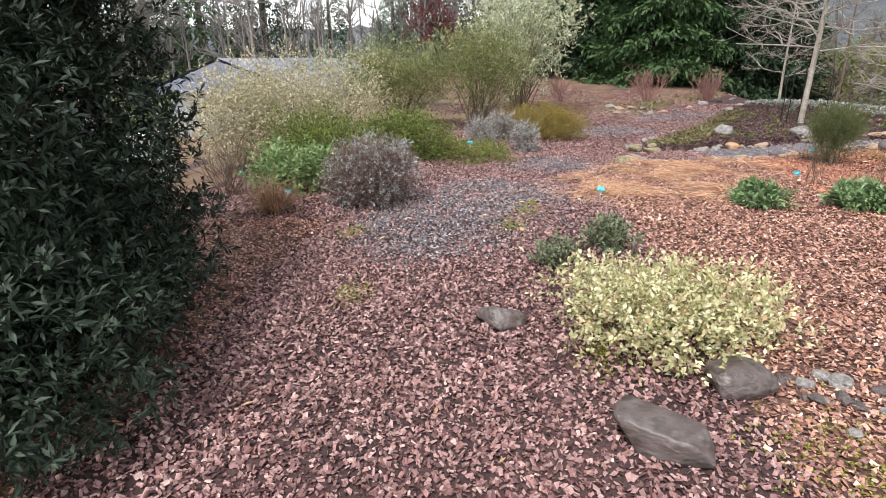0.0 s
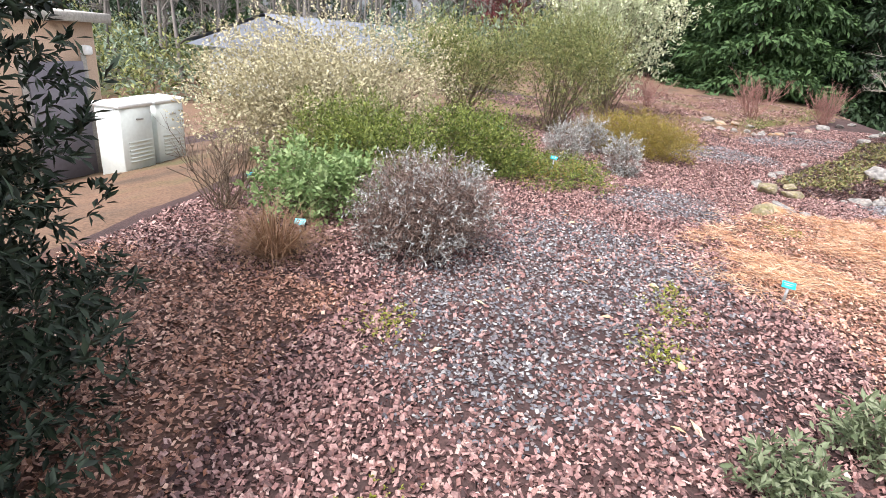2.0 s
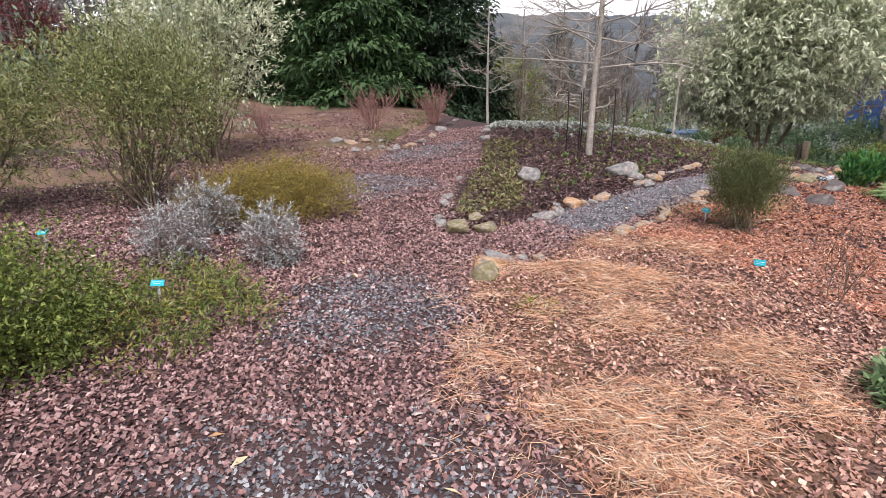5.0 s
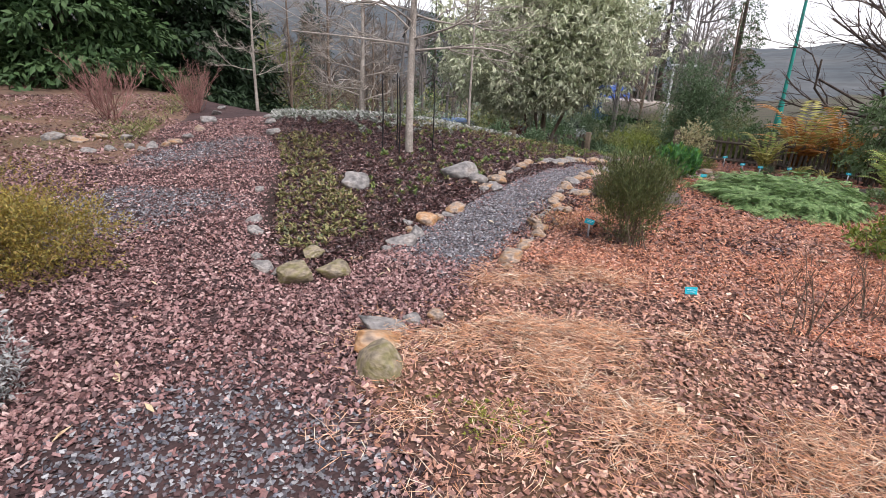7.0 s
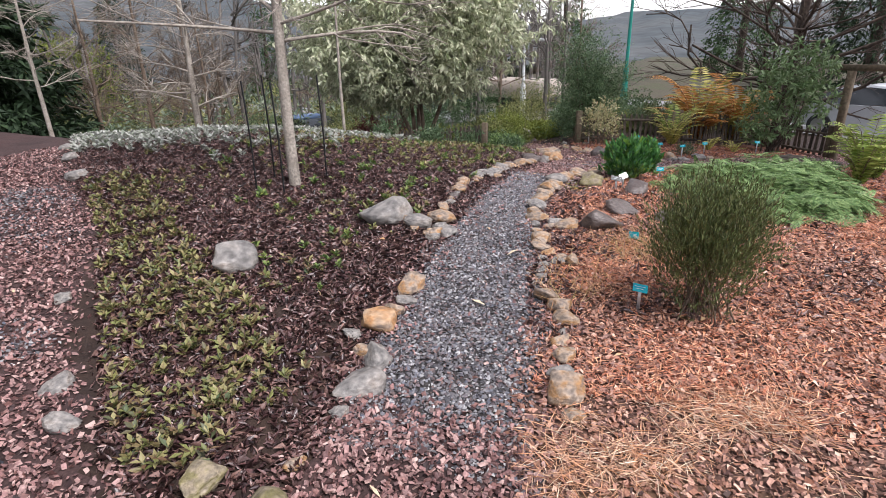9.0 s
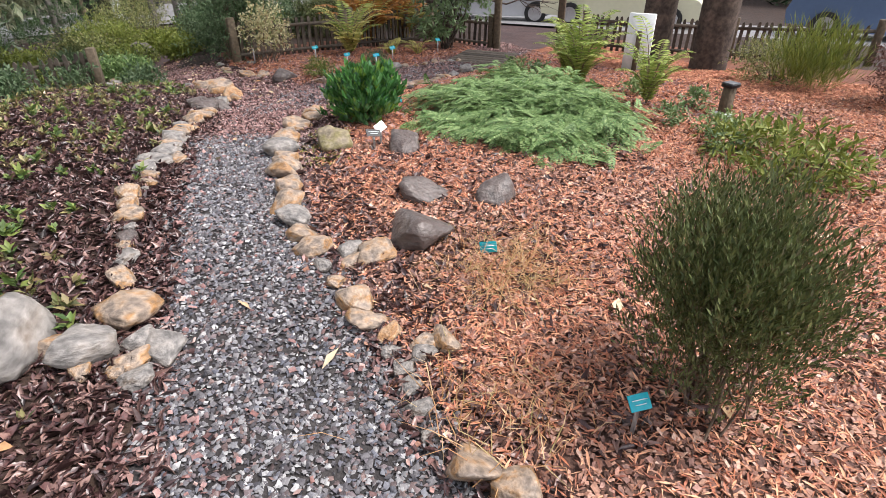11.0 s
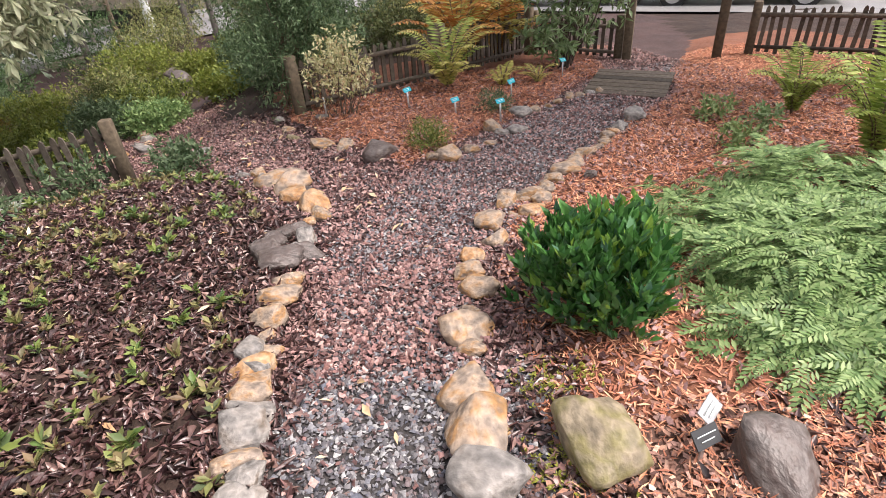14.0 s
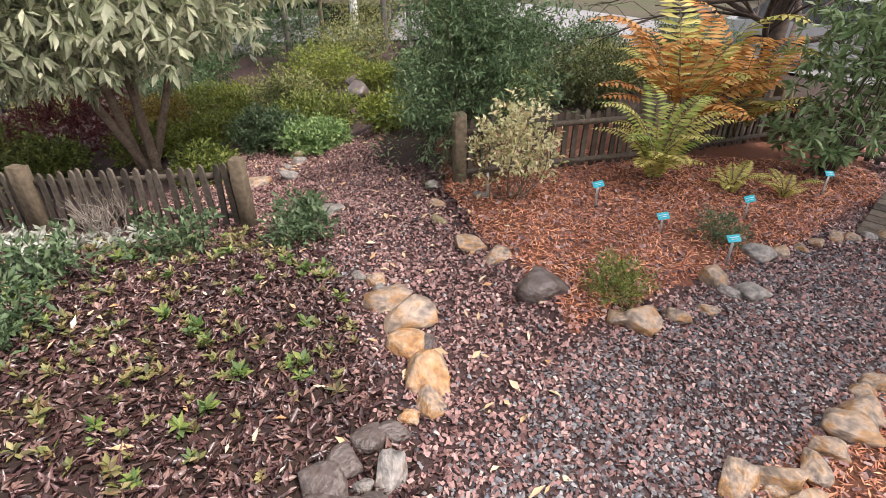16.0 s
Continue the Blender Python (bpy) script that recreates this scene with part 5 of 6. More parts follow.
def conifer(label, x, y, height, width, seed, material, base=0.0, droop=-0.35, count=5000, group="conifers"):
    rng = np.random.default_rng(seed)
    ob = thing("conifer", label, "tree", x, y, gz1(x, y), 0, group)
    z = np.linspace(-0.2, height, 8)
    put("trunk", tube(Geo(), np.stack([0 * z, 0 * z, z], -1), width * 0.06, 0.02, 8), bark_dark, ob, smooth=True)
    t = 1 - np.sqrt(rng.random(count))
    t = base + (1 - base) * t
    a = rng.uniform(0, 2 * math.pi, count)
    tier = 0.78 + 0.22 * np.sin(t * 46 + np.sin(a * 3 + seed) * 2)
    r = width / 2 * (1 - t) ** 0.75 * tier * (1 - 0.45 * rng.random(count) ** 2)
    p = np.stack([np.cos(a) * r, np.sin(a) * r, t * height], -1)
    way = unit(np.stack([np.cos(a), np.sin(a), np.full(count, droop)], -1) + rng.normal(size=p.shape) * 0.25)
    s = max(0.25, width * 0.07)
    put("crown", Geo().add(*sprigs(rng, p, way, 6, s, s * 0.7, s * 0.24, 0.6, -0.1)), material, ob)
    return ob


conifer("large green conifer beyond the island bed", 6.6, 23.6, 8.5, 6.0, 311, lf_conif2)
conifer("large dark conifer beyond the island bed", 10.0, 24.0, 10.5, 6.0, 312, lf_conif)
conifer("dark conifer beyond the island bed", 4.2, 26.0, 8.0, 5.0, 313, lf_conif)
shrub("bright_tree", "yellow-green leafy tree in the distance", "tree", 19.0, 32.0, [(0, 0, 3.2, 1.8, 1.8, 1.5), (0.9, 0, 2.8, 1.2, 1.2, 1.0), (-1.0, 0.3, 3.0, 1.3, 1.3, 1.1)], lf_lime, 1500, 7, 0.4, (0.16, 0.07), seed=314, stem_r=0.07)

vt = shrub("variegated_rhododendron", "large spreading rhododendron tree with grey-green cream-edged leaves", "tree", 14.1, 13.3,
           [(0, 0, 3.2, 2.6, 2.7, 1.6), (0.2, 1.7, 2.3, 1.6, 1.6, 1.0), (-0.4, 0.8, 1.7, 1.1, 1.3, 0.6), (0, -0.7, 2.0, 1.2, 0.9, 0.7), (-0.9, 0.2, 2.2, 1.1, 1.2, 0.8), (0.9, -0.3, 3.4, 1.6, 1.6, 1.2), (-0.3, -0.2, 4.2, 1.6, 1.6, 0.9)],
           lf_vari, 9500, 8, 0.06, (0.16, 0.05), 0.7, 0, seed=315, up_bias=-0.45, spread=1.3, outward=0.6)
g = Geo()
for k, (dx, dy) in enumerate(((0.1, 0.2), (-0.3, 0.9), (0.3, -0.6), (0.9, 0.5), (-0.5, 0.1))):
    tube(g, curve_pts((0.05 * k - 0.1, 0.08 * k - 0.15, -0.1), (dx * 1.5, dy * 1.5, 2.8), (0.05, -0.05, 0), 8), 0.06, 0.02, 8)
put("trunk", g, bark_brown, vt, smooth=True)

# ---- the fern bed and fence line ----
lf_yewgreen = leaf_mat("feathery_conifer_leaf", (0.04, 0.085, 0.035), (0.10, 0.17, 0.075), (0.19, 0.27, 0.14))
shrub("yew_shrub", "tall feathery dark blue-green conifer shrub beside the fence gap", "shrub", 13.05, 9.4, [(0, 0, 0.6, 0.55, 0.5, 0.65), (0.1, -0.1, 1.1, 0.55, 0.5, 0.6), (0, -0.35, 1.0, 0.45, 0.45, 0.55), (0.2, 0.1, 1.6, 0.4, 0.4, 0.5)], lf_yewgreen, 2300, 10, 0.24, (0.055, 0.016), 0.75, 30, 0.012, seed=320, up_bias=0.0, spread=0.8, lump=0.5)
shrub("variegated_shrub", "small upright cream-variegated shrub with bare stems", "shrub", 12.1, 8.95, [(0, 0, 0.55, 0.26, 0.26, 0.25), (0.05, -0.15, 0.35, 0.2, 0.2, 0.2), (-0.05, 0.12, 0.4, 0.2, 0.2, 0.2)], lf_pale, 300, 6, 0.07, (0.045, 0.022), 0.8, 16, 0.007, seed=321)
fern("tall yellow-green fern in front of the fence", 12.65, 7.75, 22, 0.72, lf_yfern, 322, 1.1, old=lf_fern)
fern("large rust and gold dying fern above the fence", 13.75, 7.3, 30, 1.25, lf_rust, 323, 1.15, old=lf_yfern)
fern("large rust and gold dying fern above the fence", 14.15, 6.6, 26, 1.15, lf_rust, 324, 1.15, old=lf_yfern)
fern("small green fern in the bed", 12.5, 7.15, 10, 0.36, lf_yfern, 325, 0.8)
fern("small green fern in the bed", 12.45, 6.75, 9, 0.3, lf_yfern, 326, 0.8)
shrub("rhododendron", "open rhododendron with pale green whorled leaves on dark stems", "shrub", 13.15, 6.05, [(0, 0, 1.1, 0.55, 0.55, 0.5), (0.2, -0.2, 1.5, 0.55, 0.55, 0.4), (-0.1, 0.2, 0.5, 0.4, 0.45, 0.3), (0.1, -0.4, 0.9, 0.5, 0.4, 0.4)], lf_rhodo, 420, 8, 0.03, (0.12, 0.036), 0.6, 18, 0.016, bark_dark, seed=327, spread=1.5, up_bias=0.0)
shrub("mound_shrub", "tiny mossy yellow-green mound shrub ringed with stones", "shrub", 10.75, 8.4, mound(0.2, 0.17, 0.2, 328, 5), lf_box, 420, 6, 0.05, (0.024, 0.008), seed=329, stem_n=8, stem_r=0.004)
shrub("mound_shrub", "small dark needle-leaved plant beside a label", "shrub", 11.55, 7.55, mound(0.2, 0.16, 0.14, 330, 5), lf_yew, 260, 6, 0.06, (0.03, 0.008), seed=331, stem_n=6, stem_r=0.004)
bare_shrub("bare_shrub", "grey leafless tangled shrub against the fence", 11.75, 12.2, 0.62, 26, bark_grey, 332, 0.75, 2, 4, r=0.007)
for k, (hx, hy, hs) in enumerate(((11.05, 11.15, 0.26), (11.45, 10.45, 0.24), (10.5, 11.6, 0.24), (9.9, 11.3, 0.2), (11.9, 10.6, 0.2), (10.2, 12.3, 0.25))):
    shrub("blue_green_shrub", "small blue-green leafy shrub in leaf litter", "shrub", hx, hy, mound(hs, hs, hs * 1.1, 333 + k, 4), lf_yew, 110, 6, 0.09, (0.062, 0.024), 0.8, seed=340 + k, stem_n=10, stem_r=0.005, group="blue-green shrubs", lump=0.5)


def seedlings():
    rng = np.random.default_rng(350)
    lf = leaf_mat("seedling_leaf", (0.06, 0.12, 0.035), (0.12, 0.20, 0.05), (0.26, 0.31, 0.085), (0.09, 0.15, 0.07))
    rows = []
    while len(rows) < 290:
        x, y = rng.uniform(4.2, 11.8), rng.uniform(9.75, 13.2)
        if zone(np.array([x]), np.array([y]))[0] == 0 and x - 4 > (y - 9.7) * 0.9:
            rows.append((x, y))
    for i, (x, y) in enumerate(rows):
        ob = thing("seedling", "small bright green leafy seedling in leaf litter", "seedling", x, y, gz1(x, y), 0, "seedlings")
        g = Geo()
        rosette(rng, g, 0, 0, 0, int(rng.integers(8, 20)), rng.uniform(0.032, 0.07), 0.8)
        put("leaves", g, lf, ob)
    lf2 = leaf_mat("low_cover_leaf", (0.11, 0.13, 0.04), (0.22, 0.23, 0.08), (0.32, 0.28, 0.13), (0.16, 0.09, 0.05), (0.10, 0.14, 0.07))
    g, w = Geo(), Geo()
    for _ in range(1900):
        x, y = rng.uniform(3.0, 6.0), rng.uniform(9.5, 13.2)
        if polyline_gap(np.array([x]), np.array([y]), MAIN_PATH)[0] > 0.08 and y > 9.2 + 0.25 * (x - 3) and x < 3.6 + (y - 9.2) * 0.62:
            rosette(rng, g, x, y, gz1(x, y), 9, 0.05, 0.7)
    for _ in range(1600):
        x, y = rng.uniform(3.4, 8.0), rng.uniform(9.7, 13.6)
        if polyline_gap(np.array([x]), np.array([y]), MAIN_PATH)[0] > 0.1 and zone(np.array([x]), np.array([y]))[0] == 0 and rng.random() < 0.1 + 0.55 * wobble(x, y, 1.7):
            rosette(rng, g, x, y, gz1(x, y), 9, rng.uniform(0.04, 0.065), 0.7)
    for _ in range(1500):
        x, y = rng.uniform(7.8, 12.0), rng.uniform(9.7, 13.0)
        if zone(np.array([x]), np.array([y]))[0] == 0 and rng.random() < 0.5 + 0.5 * wobble(x, y, 2.2):
            rosette(rng, g, x, y, gz1(x, y), 9, rng.uniform(0.035, 0.06), 0.8)
    for _ in range(2600):
        x, y = rng.uniform(6.6, 11.9), rng.uniform(11.7, 16.8)
        if polyline_gap(np.array([x]), np.array([y]), MAIN_PATH)[0] > 0.1 and rng.random() < 0.25 + 0.3 * (y - 11.5) + 0.2 * (x - 9):
            rosette(rng, w, x, y, gz1(x, y), 9, 0.08, 0.6)
    tagged(put("low_cover", g, lf2), "low yellow-green ground cover on the bed", "ground cover", kind="stuff")
    tagged(put("pale_cover", w, lf_white), "low grey-white ground cover under the trees", "ground cover", kind="stuff")
    m = Geo()
    for mx, my, mr in ((0.7, 4.85, 0.13), (0.55, 4.35, 0.12), (0.75, 5.2, 0.08), (-0.55, 3.0, 0.12), (-0.9, 4.3, 0.14), (7.55, 8.75, 0.09), (7.3, 8.75, 0.1), (7.9, 8.6, 0.1), (2.2, 7.3, 0.14), (1.75, 1.45, 0.3), (1.0, 2.3, 0.15)):
        for _ in range(int(mr * 900)):
            x, y = mx + rng.normal() * mr * 0.6, my + rng.normal() * mr * 0.9
            rosette(rng, m, x, y, gz1(x, y) + 0.005, 7, 0.016, 0.5)
    tagged(put("moss", m, lf_moss), "patches of yellow-green moss on the path", "moss", kind="stuff")
    i = Geo()
    for _ in range(2600):
        x, y = rng.uniform(1.0, 7.5), rng.uniform(14.5, 19.5)
        if polyline_gap(np.array([x]), np.array([y]), MAIN_PATH)[0] > 0.25 and polyline_gap(np.array([x]), np.array([y]), WEST_PATH)[0] > 0.2:
            a = rng.uniform(0, 6.3)
            i.add(*leaf_quads(np.array([[x, y, gz1(x, y)]]), unit(np.array([[math.cos(a), math.sin(a), 1.2]])), np.array([[0, 0, 1.0]]), rng.uniform(0.06, 0.14), 0.005))
    y_grass = Geo()
    for _ in range(2200):
        cx, cy = ((4.4, 14.9), (6.3, 16.9), (5.0, 15.6), (7.2, 18.6))[int(rng.integers(4))]
        x, y = cx + rng.normal() * 0.35, cy + rng.normal() * 0.45
        if polyline_gap(np.array([x]), np.array([y]), MAIN_PATH)[0] > 0.15:
            a = rng.uniform(0, 6.3)
            y_grass.add(*leaf_quads(np.array([[x, y, gz1(x, y)]]), unit(np.array([[math.cos(a), math.sin(a), 0.9]])), np.array([[0, 0, 1.0]]), rng.uniform(0.08, 0.2), 0.010))
    tagged(put("yellow_grass", y_grass, lf_olive), "yellow-green low grass patches on the island bed", "grass", kind="stuff")
    tagged(put("dry_stubble", i, straw_brown), "short dry tan stalks on the island bed", "dry grass", kind="stuff")


seedlings()

# ---- the slope to the south ----
shrub("grass_clump", "bright green arching grass clump on the slope", "grass", 8.2, 3.75, mound(0.3, 0.3, 0.36, 360, 5), lf_lime, 700, 3, 0.3, (0.16, 0.008), seed=361, stem_n=0, up_bias=1.2)
shrub("brown_conifer", "dense bronze-brown dwarf conifer", "shrub", 7.35, 3.55, [(0, 0, 0.3, 0.34, 0.34, 0.36), (0, 0, 0.65, 0.26, 0.26, 0.34)], leaf_mat("bronze_leaf", (0.10, 0.045, 0.035), (0.18, 0.09, 0.07), (0.13, 0.06, 0.045)), 1300, 7, 0.07, (0.03, 0.012), 0.4, 0, seed=362)
shrub("grey_shrub", "low dusty green shrub on the slope", "shrub", 8.8, 3.55, mound(0.5, 0.45, 0.42, 363, 6), lf_olive, 800, 7, 0.08, (0.035, 0.012), seed=364)
shrub("tree_heather", "dark green heather on the slope", "shrub", 6.2, 4.3, mound(0.35, 0.35, 0.5, 365, 5), lf_heath, 800, 8, 0.1, (0.022, 0.006), seed=366, up_bias=0.8)
for k, (hx, hy) in enumerate(((7.55, 5.9), (7.2, 5.75), (7.9, 5.35), (8.6, 5.5), (10.0, 5.9), (10.4, 6.0), (6.9, 5.9), (9.7, 6.4))):
    shrub("low_perennial", "small leafy green perennial on needle litter", "plant", hx, hy, mound(0.14, 0.14, 0.16, 370 + k, 3), lf_light if k % 2 else lf_rhodo, 60, 6, 0.05, (0.05, 0.022), seed=380 + k, stem_n=0, group="low perennials")

# ---- the garden beyond the fence ----
for k, (px, py, rx, hh, mt) in enumerate(((15.3, 13.1, 0.5, 0.3, lf_lime), (14.9, 12.1, 0.45, 0.5, lf_yew), (14.7, 11.35, 0.42, 0.32, lf_cover), (16.0, 11.7, 0.7, 0.45, lf_box), (19.5, 12.6, 0.9, 0.9, lf_lime), (14.0, 14.6, 0.5, 0.5, lf_box),
                                          (15.0, 16.2, 0.6, 0.5, lf_box), (18.5, 15.5, 0.9, 0.7, lf_yew), (17.2, 13.8, 0.7, 0.5, lf_lime), (17.0, 12.5, 0.6, 0.75, lf_olive), (20.0, 7.2, 0.8, 0.7, lf_yew), (18.0, 9.2, 0.7, 0.45, lf_olive),
                                          (16.0, 8.8, 0.7, 0.6, lf_yew), (13.7, 16.6, 0.9, 0.9, lf_heath), (14.6, 18.5, 0.8, 0.6, lf_box), (16.5, 19.5, 1.2, 1.3, lf_yew), (15.2, 15.0, 0.8, 1.0, lf_maroon), (18.5, 18.0, 1.0, 0.9, lf_olive), (20.5, 16, 1.0, 1.0, lf_conif2), (23.0, 14.6, 1.3, 2.0, lf_conif2), (22.5, 17.4, 1.2, 1.8, lf_yew), (22.0, 12.6, 1.0, 1.2, lf_olive), (17.6, 10.3, 0.5, 0.5, lf_box), (16.2, 10.0, 0.6, 0.7, lf_yew), (14.4, 9.6, 0.6, 0.7, lf_yew), (15.6, 7.9, 0.6, 0.7, lf_heath), (17.0, 7.3, 0.7, 0.7, lf_olive), (15.4, 9.0, 0.5, 0.5, lf_box), (16.6, 5.9, 0.6, 0.7, lf_conif2), (14.9, 10.4, 0.4, 0.35, lf_lime), (14.6, 13.6, 0.4, 0.4, lf_lime), (13.6, 12.3, 0.35, 0.3, lf_box), (16.4, 14.6, 0.6, 0.5, lf_gold), (18.6, 11.2, 0.5, 0.4, lf_lime), (21.0, 10.0, 1.0, 1.3, lf_heath), (23.5, 10.6, 1.1, 1.5, lf_conif2), (24.5, 12.8, 1.2, 1.6, lf_olive), (21.5, 19.5, 1.3, 1.8, lf_heath), (18.5, 21.5, 1.3, 1.6, lf_olive), (25.0, 17.0, 1.3, 1.7, lf_yew), (19.5, 8.6, 0.8, 0.9, lf_conif2), (18.3, 6.2, 0.8, 0.9, lf_heath), (20.4, 5.0, 0.9, 1.0, lf_yew), (13.2, 19.9, 0.8, 0.9, lf_olive), (11.8, 21.6, 0.9, 1.2, lf_yew), (14.5, 22.8, 1.2, 1.4, lf_heath))):
    shrub("garden_shrub", "rounded garden shrub beyond the picket fence", "shrub", px, py, mound(rx, rx, hh, 400 + k, 6), mt, int(800 * rx + 450), 6, 0.09, (0.062, 0.026), 0.55, 6, 0.008, seed=420 + k, group="shrubs beyond the fence", up_bias=0.3)
bare_shrub("bare_shrub", "upright broom-like green shrub", 16.6, 12.6, 1.1, 30, ramp_material("green_twig", [(0.06, 0.09, 0.03), (0.12, 0.15, 0.05)], 0.8, "noise"), 440, 0.3, 2, 3)
rng = np.random.default_rng(9)
for i in range(26):
    s = rng.random()
    rock(13.2 + 5.5 * s, 11.25 + 1.2 * s + rng.normal() * 0.12, rng.uniform(0.1, 0.24), "gtg"[i % 3], "beside the garden path", "stones beyond the fence", 240 + i)
rock(17.9, 11.6, 0.6, "d", "beside the garden path", "", 290)
rock(18.5, 11.7, 0.5, "d", "beside the garden path", "", 291)

# ---- road, cars ----
asphalt = ramp_material("asphalt", [(0.16, 0.16, 0.165), (0.24, 0.24, 0.245)], 0.5, "noise", 60, 0.2, 0.2, stain=1.0)
ROAD = [(40, 44), (34, 27), (29, 15), (26, 8), (22.5, 2.5), (17, -3), (9, -9), (-4, -16)]


def road():
    g = Geo()
    pts = []
    for i in range(len(ROAD) - 1):
        for t in np.linspace(0, 1, 10, endpoint=False):
            pts.append((ROAD[i][0] + (ROAD[i + 1][0] - ROAD[i][0]) * t, ROAD[i][1] + (ROAD[i + 1][1] - ROAD[i][1]) * t))
    p = np.array(pts)
    d = unit(np.gradient(p, axis=0))
    nor = np.stack([-d[:, 1], d[:, 0]], -1)
    rows = []
    for (x, y), n in zip(p, nor):
        for s in np.linspace(-2.6, 2.6, 7):
            q = (x + n[0] * s, y + n[1] * s)
            rows.append((*q, ground_z(*q) + 0.06 - 0.01 * s * s / 7))
    n = len(p)
    g.add(rows, [(i * 7 + j, i * 7 + j + 1, (i + 1) * 7 + j + 1, (i + 1) * 7 + j) for i in range(n - 1) for j in range(6)])
    tagged(put("road", g, asphalt, smooth=True), "wet grey asphalt road below the garden", "road", kind="structure")


road()
car_glass = ramp_material("car_glass", [(0.02, 0.025, 0.03)], 0.08, "noise", 20, 0.05, 0, spec=0.8)
tyre_mat = ramp_material("tyre", [(0.015, 0.015, 0.016), (0.03, 0.03, 0.03)], 0.8, "noise", 40, 0.2, 0.1)
rim_mat = ramp_material("alloy_rim", [(0.5, 0.5, 0.52)], 0.3, "noise", 30, 0.1, 0, metal=0.9)
lamp_mat = ramp_material("lamp_glass", [(0.7, 0.72, 0.75)], 0.15, "noise", 30, 0.05, 0)


def extrude_profile(prof, half, inset=0.0):
    """A closed side profile (x, z, sideways shrink) made solid across y."""
    n = len(prof)
    v = [(x, -(half - s), z) for x, z, s in prof] + [(x, half - s, z) for x, z, s in prof]
    g = Geo().add(v, [(i, (i + 1) % n, (i + 1) % n + n, i + n) for i in range(n)])
    g.add(v, [tuple(range(n - 1, -1, -1))])
    g.add(v, [tuple(range(n, 2 * n))])
    return g


def car(label, x, y, rz, paint, z=None):
    ob = thing("car", label, "car", x, y, (ground_z(x, y) + 0.06) if z is None else z, rz, "parked cars")
    put("body", extrude_profile([(-2.15, 0.3, 0.05), (-2.2, 0.6, 0.05), (-2.1, 0.86, 0.03), (-1.0, 0.92, 0.0), (1.0, 0.92, 0.0), (1.95, 0.8, 0.05), (2.2, 0.6, 0.1), (2.2, 0.32, 0.1), (1.0, 0.2, 0.02), (-1.0, 0.2, 0.02)], 0.88), paint, ob)
    put("cabin", extrude_profile([(-1.85, 0.9, 0.06), (-1.25, 1.34, 0.2), (-0.3, 1.44, 0.22), (0.45, 1.38, 0.2), (1.2, 0.92, 0.08)], 0.86), car_glass, ob)
    put("roof", extrude_profile([(-1.2, 1.35, 0.19), (-0.3, 1.455, 0.21), (0.42, 1.395, 0.19), (0.3, 1.36, 0.17), (-0.3, 1.40, 0.18), (-1.1, 1.32, 0.17)], 0.87), paint, ob)
    for wx in (-1.32, 1.36):
        for s in (-1, 1):
            a = np.arange(16) * math.pi / 8
            wheel = put("wheel", Geo().add([(wx + 0.31 * math.cos(t), s * (0.80 + k * 0.11), 0.31 + 0.31 * math.sin(t)) for k in (0, 1) for t in a], [(i, (i + 1) % 16, (i + 1) % 16 + 16, i + 16) for i in range(16)]).add([(wx + 0.31 * math.cos(t), s * 0.91, 0.31 + 0.31 * math.sin(t)) for t in a], [tuple(range(16))]), tyre_mat, ob)
            put("rim", Geo().add([(wx + 0.2 * math.cos(t), s * 0.915, 0.31 + 0.2 * math.sin(t)) for t in a], [tuple(range(16))]), rim_mat, wheel)
    for s in (-1, 1):
        put("headlight", box(Geo(), 2.08, s * 0.62 - 0.14, 0.6, 2.19, s * 0.62 + 0.14, 0.72, 0.02), lamp_mat, ob)
    return ob


silver = ramp_material("silver_paint", [(0.55, 0.57, 0.60)], 0.25, "noise", 10, 0.04, 0, metal=0.3)
blue_car = ramp_material("steel_blue_paint", [(0.12, 0.18, 0.30)], 0.25, "noise", 10, 0.04, 0, metal=0.3)
cream_car = ramp_material("cream_paint", [(0.62, 0.60, 0.44)], 0.3, "noise", 10, 0.04, 0)
car("cream-white parked car on the road", 18.6, -0.9, -130, cream_car)
car("silver-blue parked car on the road", 14.0, -5.2, -140, blue_car)
car("silver parked car on the road", 21.0, 2.0, -125, silver)
car("white parked car beyond the garden", 25.5, 19.0, 70, silver, ground_z(25.5, 19.0))
car("dark blue parked car beyond the garden", 21.5, 22.0, 70, blue_car, ground_z(21.5, 22.0))
truck = thing("truck", "blue truck with a tan tipper bed on the road", "truck", 30.5, 16.5, ground_z(30.5, 16.5) + 0.06, 68)
put("box_body", box(Geo(), -4.0, -1.2, 0.95, 1.0, 1.2, 1.75, 0.04), ramp_material("truck_box", [(0.42, 0.36, 0.30), (0.5, 0.44, 0.38)], 0.5, "noise", 20, 0.1, 0), truck)
put("cab", extrude_profile([(1.1, 0.6, 0), (1.1, 2.4, 0.08), (2.2, 2.4, 0.1), (2.8, 1.5, 0.05), (3.0, 1.3, 0.02), (3.05, 0.6, 0)], 1.1), ramp_material("truck_blue", [(0.04, 0.12, 0.42)], 0.3, "noise", 20, 0.1, 0), truck)
put("windscreen", extrude_profile([(2.2, 2.3, 0.12), (2.82, 1.52, 0.1), (2.84, 1.5, 0.1), (2.24, 2.32, 0.12)], 1.08), car_glass, truck)
put("chassis", box(Geo(), -4.0, -0.5, 0.6, 1.1, 0.5, 0.94, 0.02), tyre_mat, truck)
